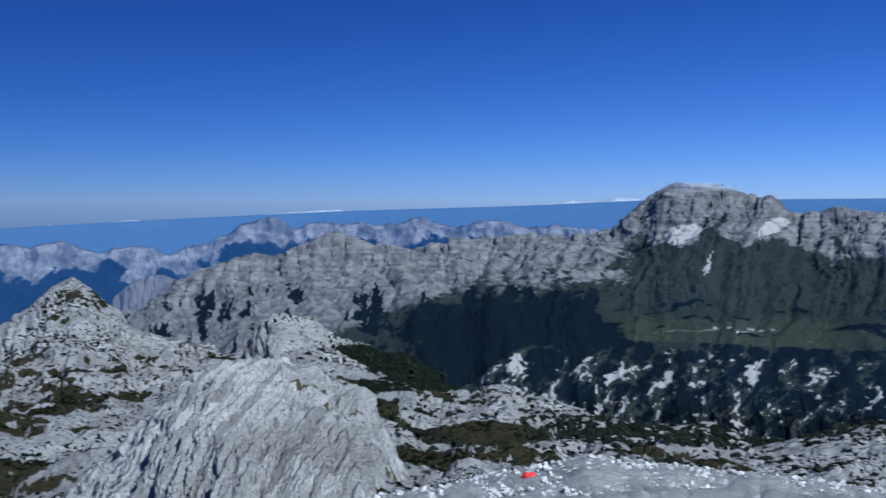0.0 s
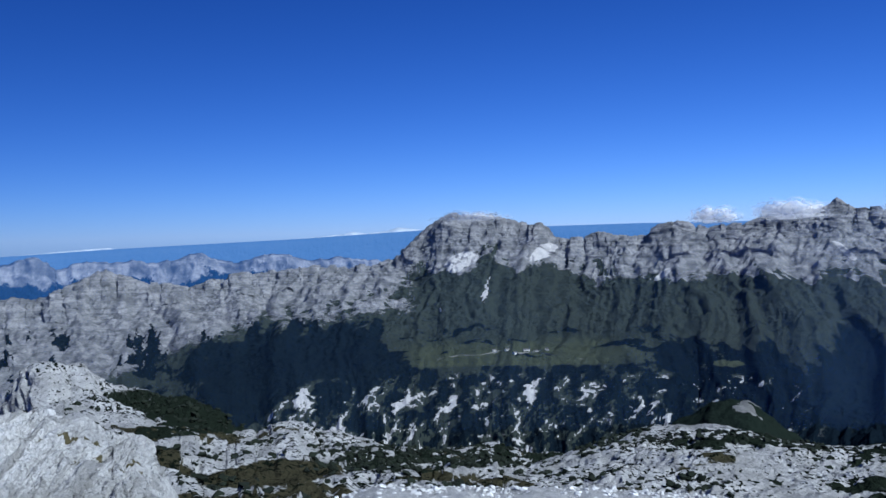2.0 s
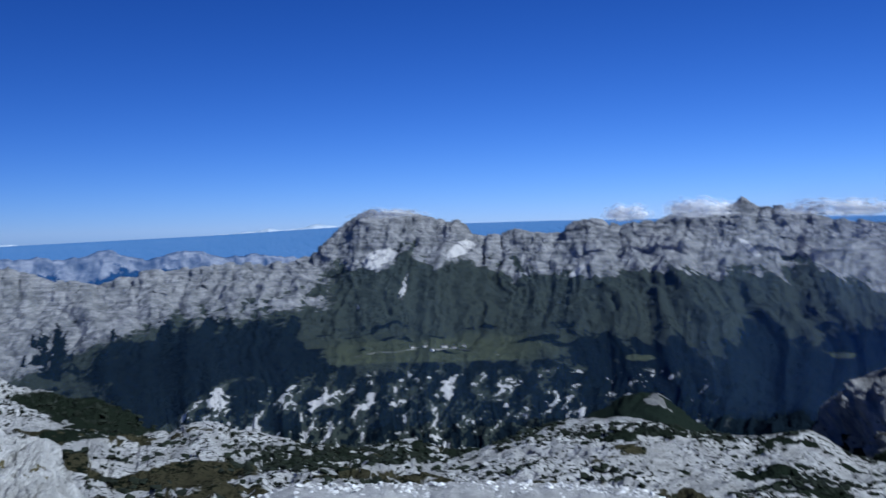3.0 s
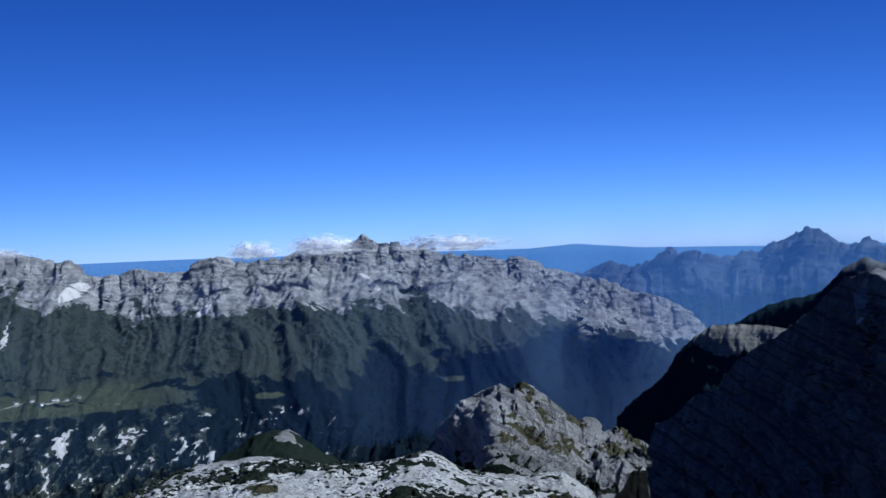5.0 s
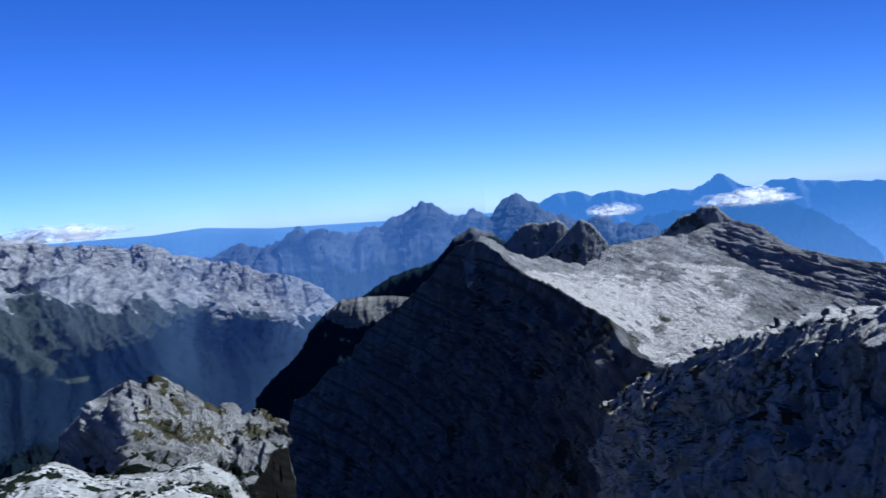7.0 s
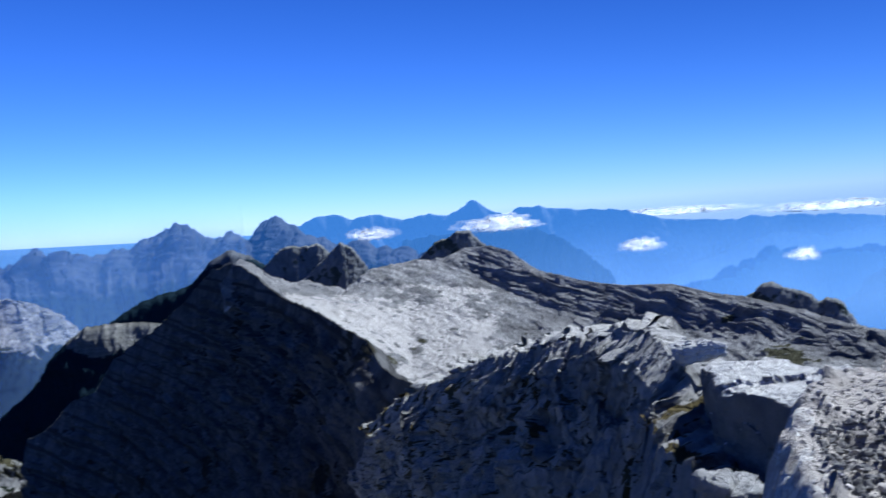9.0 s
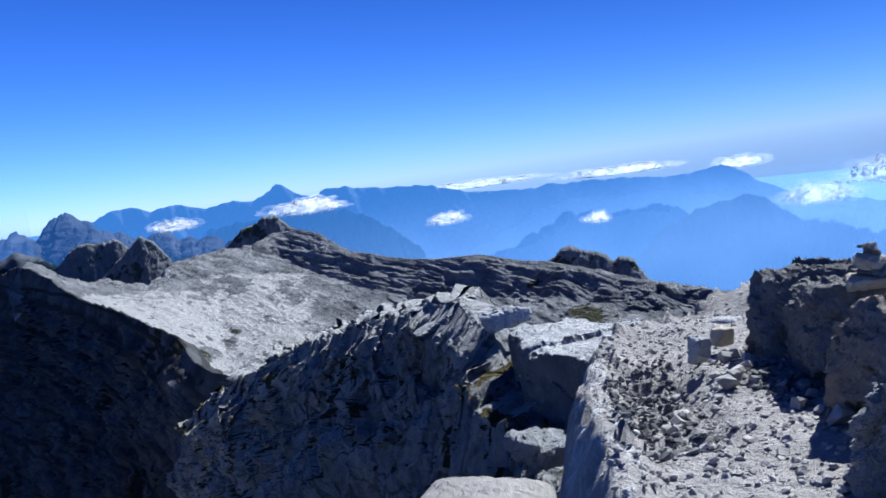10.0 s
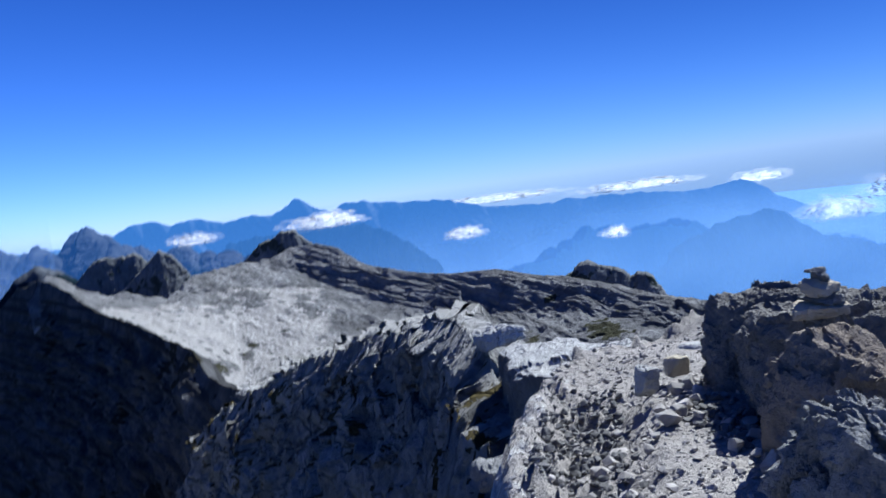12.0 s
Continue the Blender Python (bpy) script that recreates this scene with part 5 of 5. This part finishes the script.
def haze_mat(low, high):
    """Blue see-through sheet in place of haze; thins out from one height to another."""
    m, nt = nodes_of("haze_sheet")
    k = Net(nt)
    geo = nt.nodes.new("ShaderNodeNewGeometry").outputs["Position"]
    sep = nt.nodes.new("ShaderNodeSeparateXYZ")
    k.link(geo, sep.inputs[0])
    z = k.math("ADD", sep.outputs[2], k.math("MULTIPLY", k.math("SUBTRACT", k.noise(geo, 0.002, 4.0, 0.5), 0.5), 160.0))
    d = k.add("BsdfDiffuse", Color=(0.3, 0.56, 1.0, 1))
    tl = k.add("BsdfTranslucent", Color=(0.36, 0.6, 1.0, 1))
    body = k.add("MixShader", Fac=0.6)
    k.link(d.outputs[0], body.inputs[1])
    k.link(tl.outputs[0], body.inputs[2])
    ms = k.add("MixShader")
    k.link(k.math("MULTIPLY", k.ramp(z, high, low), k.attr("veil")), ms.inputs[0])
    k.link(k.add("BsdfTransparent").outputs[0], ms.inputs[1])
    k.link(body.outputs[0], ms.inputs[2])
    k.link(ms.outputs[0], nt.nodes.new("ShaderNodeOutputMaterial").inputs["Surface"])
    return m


def haze(b0, b1, r, dense, low, high):
    """A thin upright sheet whose blue stands in for haze before a range."""
    b = np.radians(np.linspace(b0, b1, 60))[None, :]
    z = np.linspace(-860, high + 60, 14)[:, None]
    q = r + 60 * fbm(vec(b * 9, z / 300, r), 3)
    ob = sheet_mesh("haze_veil", vec(q * np.sin(b), q * np.cos(b), z + 0 * b), haze_mat(low, high), [("veil", line(dense, np.degrees(b)) + 0 * z)])
    return tagged(ob, "thin blue sheet standing in for haze before the ranges", "haze", kind="structure")


# Two sheets tint the eastern ranges with painted haze, the third the massif.
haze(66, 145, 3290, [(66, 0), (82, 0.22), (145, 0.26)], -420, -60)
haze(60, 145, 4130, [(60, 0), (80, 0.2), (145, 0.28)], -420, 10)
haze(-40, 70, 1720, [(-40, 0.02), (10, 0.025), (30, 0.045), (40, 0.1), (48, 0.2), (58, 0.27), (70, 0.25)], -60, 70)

for i, row in enumerate((
        (16.0, 0.72, 2.2, 0.42, 3000, 3, 0.8, "thin veil of cloud on the main summit"),
        (31.2, 0.3, 1.4, 0.65, 3000, 3, 1.5, "small grey-white cloud resting on the crest"),
        (35.6, 0.45, 2.2, 0.8, 3000, 3, 1.5, "grey-white cloud bank resting on the crest"),
        (43.6, 0.3, 3.4, 0.6, 3000, 3, 1.1, "thin ragged cloud along the crest"),
        (86.4, -1.15, 2.4, 0.65, 3900, 3, 1.1, "bright white cloud in front of the blue range"),
        (78.1, -1.2, 1.5, 0.5, 3900, 3, 0.75, "small white cloud in the valley haze"),
        (95.2, -3.1, 1.3, 0.5, 3600, 3, 0.9, "small white cloud in the valley haze"),
        (104.9, -4.25, 0.9, 0.5, 3500, 3, 0.9, "small white cloud in the valley haze"),
        (96.5, -1.1, 5.0, 0.3, 4650, 2, 0.9, "long white cloud bank on the horizon"),
        (106.6, -1.4, 3.6, 0.36, 4650, 2, 1.0, "long white cloud bank on the horizon"),
        (113.8, -1.8, 1.7, 0.45, 4650, 2, 1.0, "white cloud behind a far summit"),
        (118.0, -4.4, 2.6, 0.9, 4300, 3, 0.6, "white cloud wrapping a hazy shoulder"),
        (122.5, -3.4, 3.2, 1.0, 4500, 3, 0.42, "white cloud wrapping a hazy shoulder"))):
    cloud(*row[:7], 400 + i, row[7])


# ------------------------------------------------------------------ dwarf pine, huts and tracks
def spot_on(name, bearing, el):
    """The place on a mountain's slope that shows at that bearing and height."""
    P = SHEETS[name]
    b = np.degrees(np.arctan2(P[..., 0], P[..., 1]))
    e = np.degrees(np.arctan2(P[..., 2] - EYE_Z, np.hypot(P[..., 0], P[..., 1])))
    i = np.argmin((b - bearing) ** 2 * 4 + (e - el) ** 2 * 16)
    return P.reshape(-1, 3)[i]


m_pine = stone_mat("dwarf_pine", (0.016, 0.022, 0.013), (0.007, 0.01, 0.007))
rs = np.random.RandomState(12)


def pines(name, count, size, want):
    """Mats of dwarf pine on a slope where want(bearing, height, noise) lets them grow."""
    P = SHEETS[name]
    b = np.degrees(np.arctan2(P[..., 0], P[..., 1]))
    e = np.degrees(np.arctan2(P[..., 2] - EYE_Z, np.hypot(P[..., 0], P[..., 1])))
    chance = want(b, e, fbm(P / 28.0 + 6.6, 4, 0.6)).reshape(-1)
    chance = chance / chance.sum()
    pick = rs.choice(len(chance), count, p=chance)
    pts = P.reshape(-1, 3)[pick] + rs.normal(0, 0.7, (count, 3)) * np.array((1, 1, 0.15))
    return tagged(scatter("dwarf_pine", pts, size * rs.uniform(0.35, 1.0, count), m_pine, 13), "low dark mats of dwarf pine on pale rock", "shrubs", kind="stuff")


pines("karst_terrace", 2600, 1.5, lambda b, e, n: smooth(0.02, 0.2, n) * smooth(-19, -17, e) * smooth(45, 35, b) * smooth(-12, -8, b) + 2.0 * smooth(-15.4, -14.8, e) * smooth(-13.4, -14.0, e) * smooth(3, 8, b) * smooth(24, 18, b))
pines("rock_knoll", 800, 1.5, lambda b, e, n: smooth(-9.5, -7.5, b + 3 * n) * smooth(-8.7, -9.3, e) + 0.05 * smooth(0, 0.2, n))
pines("karst_hill", 1300, 1.2, lambda b, e, n: smooth(0.06, 0.22, n) * smooth(-19, -17, e))
pines("pyramid_hill", 900, 1.1, lambda b, e, n: smooth(0.05, 0.2, n) * smooth(-9.5, -12, e))

m_plaster = stone_mat("hut_plaster", (0.62, 0.61, 0.58), (0.45, 0.44, 0.42))
m_shingle = stone_mat("hut_roof", (0.16, 0.15, 0.14), (0.08, 0.08, 0.08))


def hut(place, turn, long_, wide, tall):
    """A plain alpine dairy hut with a gabled roof."""
    top = tagged(new("alpine_hut"), "small white alpine hut on the meadow", "hut", "huts on the meadow")
    top.matrix_world = pose(*place, 0, 0, turn)
    a, c, h, g = long_ / 2, wide / 2, tall, tall * 1.6
    bm = bmesh.new()
    v = [bm.verts.new(q) for q in ((-a, -c, -3), (a, -c, -3), (a, c, -3), (-a, c, -3), (-a, -c, h), (a, -c, h), (a, c, h), (-a, c, h), (-a, 0, g), (a, 0, g))]
    for f in ((0, 1, 5, 4), (2, 3, 7, 6), (1, 2, 6, 9, 5), (3, 0, 4, 8, 7), (3, 2, 1, 0)):
        bm.faces.new([v[i] for i in f])
    me = bpy.data.meshes.new("walls")
    bm.to_mesh(me)
    bm.free()
    me.materials.append(m_plaster)
    part("walls", me, top)
    bm = bmesh.new()
    o, d = 0.5, 0.3
    rows_ = []
    for x in (-a - o, a + o):
        rows_.append([bm.verts.new(q) for q in ((x, -c - o, h - 0.3), (x, 0, g + 0.1), (x, c + o, h - 0.3), (x, c + o, h - 0.3 + d), (x, 0, g + 0.1 + d), (x, -c - o, h - 0.3 + d))])
    for i in range(6):
        j = (i + 1) % 6
        bm.faces.new((rows_[0][i], rows_[0][j], rows_[1][j], rows_[1][i]))
    bm.faces.new(rows_[0][::-1])
    bm.faces.new(rows_[1])
    me = bpy.data.meshes.new("roof")
    bm.to_mesh(me)
    bm.free()
    me.materials.append(m_shingle)
    part("roof", me, top)
    return top


for bearing, el, turn, long_ in ((18.1, -7.95, 10, 12), (18.5, -8.15, 40, 9), (19.3, -7.9, 0, 16), (19.9, -8.0, 20, 11), (20.6, -7.9, -20, 9), (17.2, -7.9, 5, 8)):
    hut(spot_on("mountain_massif", bearing, el), turn, long_, 6.0, 3.2)

m_track = stone_mat("track_gravel", (0.2, 0.2, 0.18), (0.12, 0.12, 0.11))
for way in (((13.5, -8.35), (15.0, -8.1), (16.3, -8.15), (17.6, -7.9), (18.6, -8.05), (20.0, -8.0), (21.5, -8.25), (23.0, -8.5)), ((17.6, -7.9), (18.3, -7.6), (19.0, -7.35))):
    pts = np.array([spot_on("mountain_massif", *q) for q in way])
    tt = np.linspace(0, len(pts) - 1, 40)
    mid = np.stack([np.interp(tt, np.arange(len(pts)), pts[:, k]) for k in range(3)], 1)
    side = np.cross(np.gradient(mid, axis=0), (0, 0, 1.0))
    side /= np.linalg.norm(side, axis=1)[:, None]
    grid = np.stack([mid - side * 0.8, mid - side * 0.6 + (0, 0, 0.8), mid + side * 0.6 + (0, 0, 0.8), mid + side * 0.8], 0)
    grid[[0, 3], :, 2] -= 4.0
    tagged(sheet_mesh("farm_track", grid, m_track), "pale gravel farm track across the meadow", "track", kind="structure")
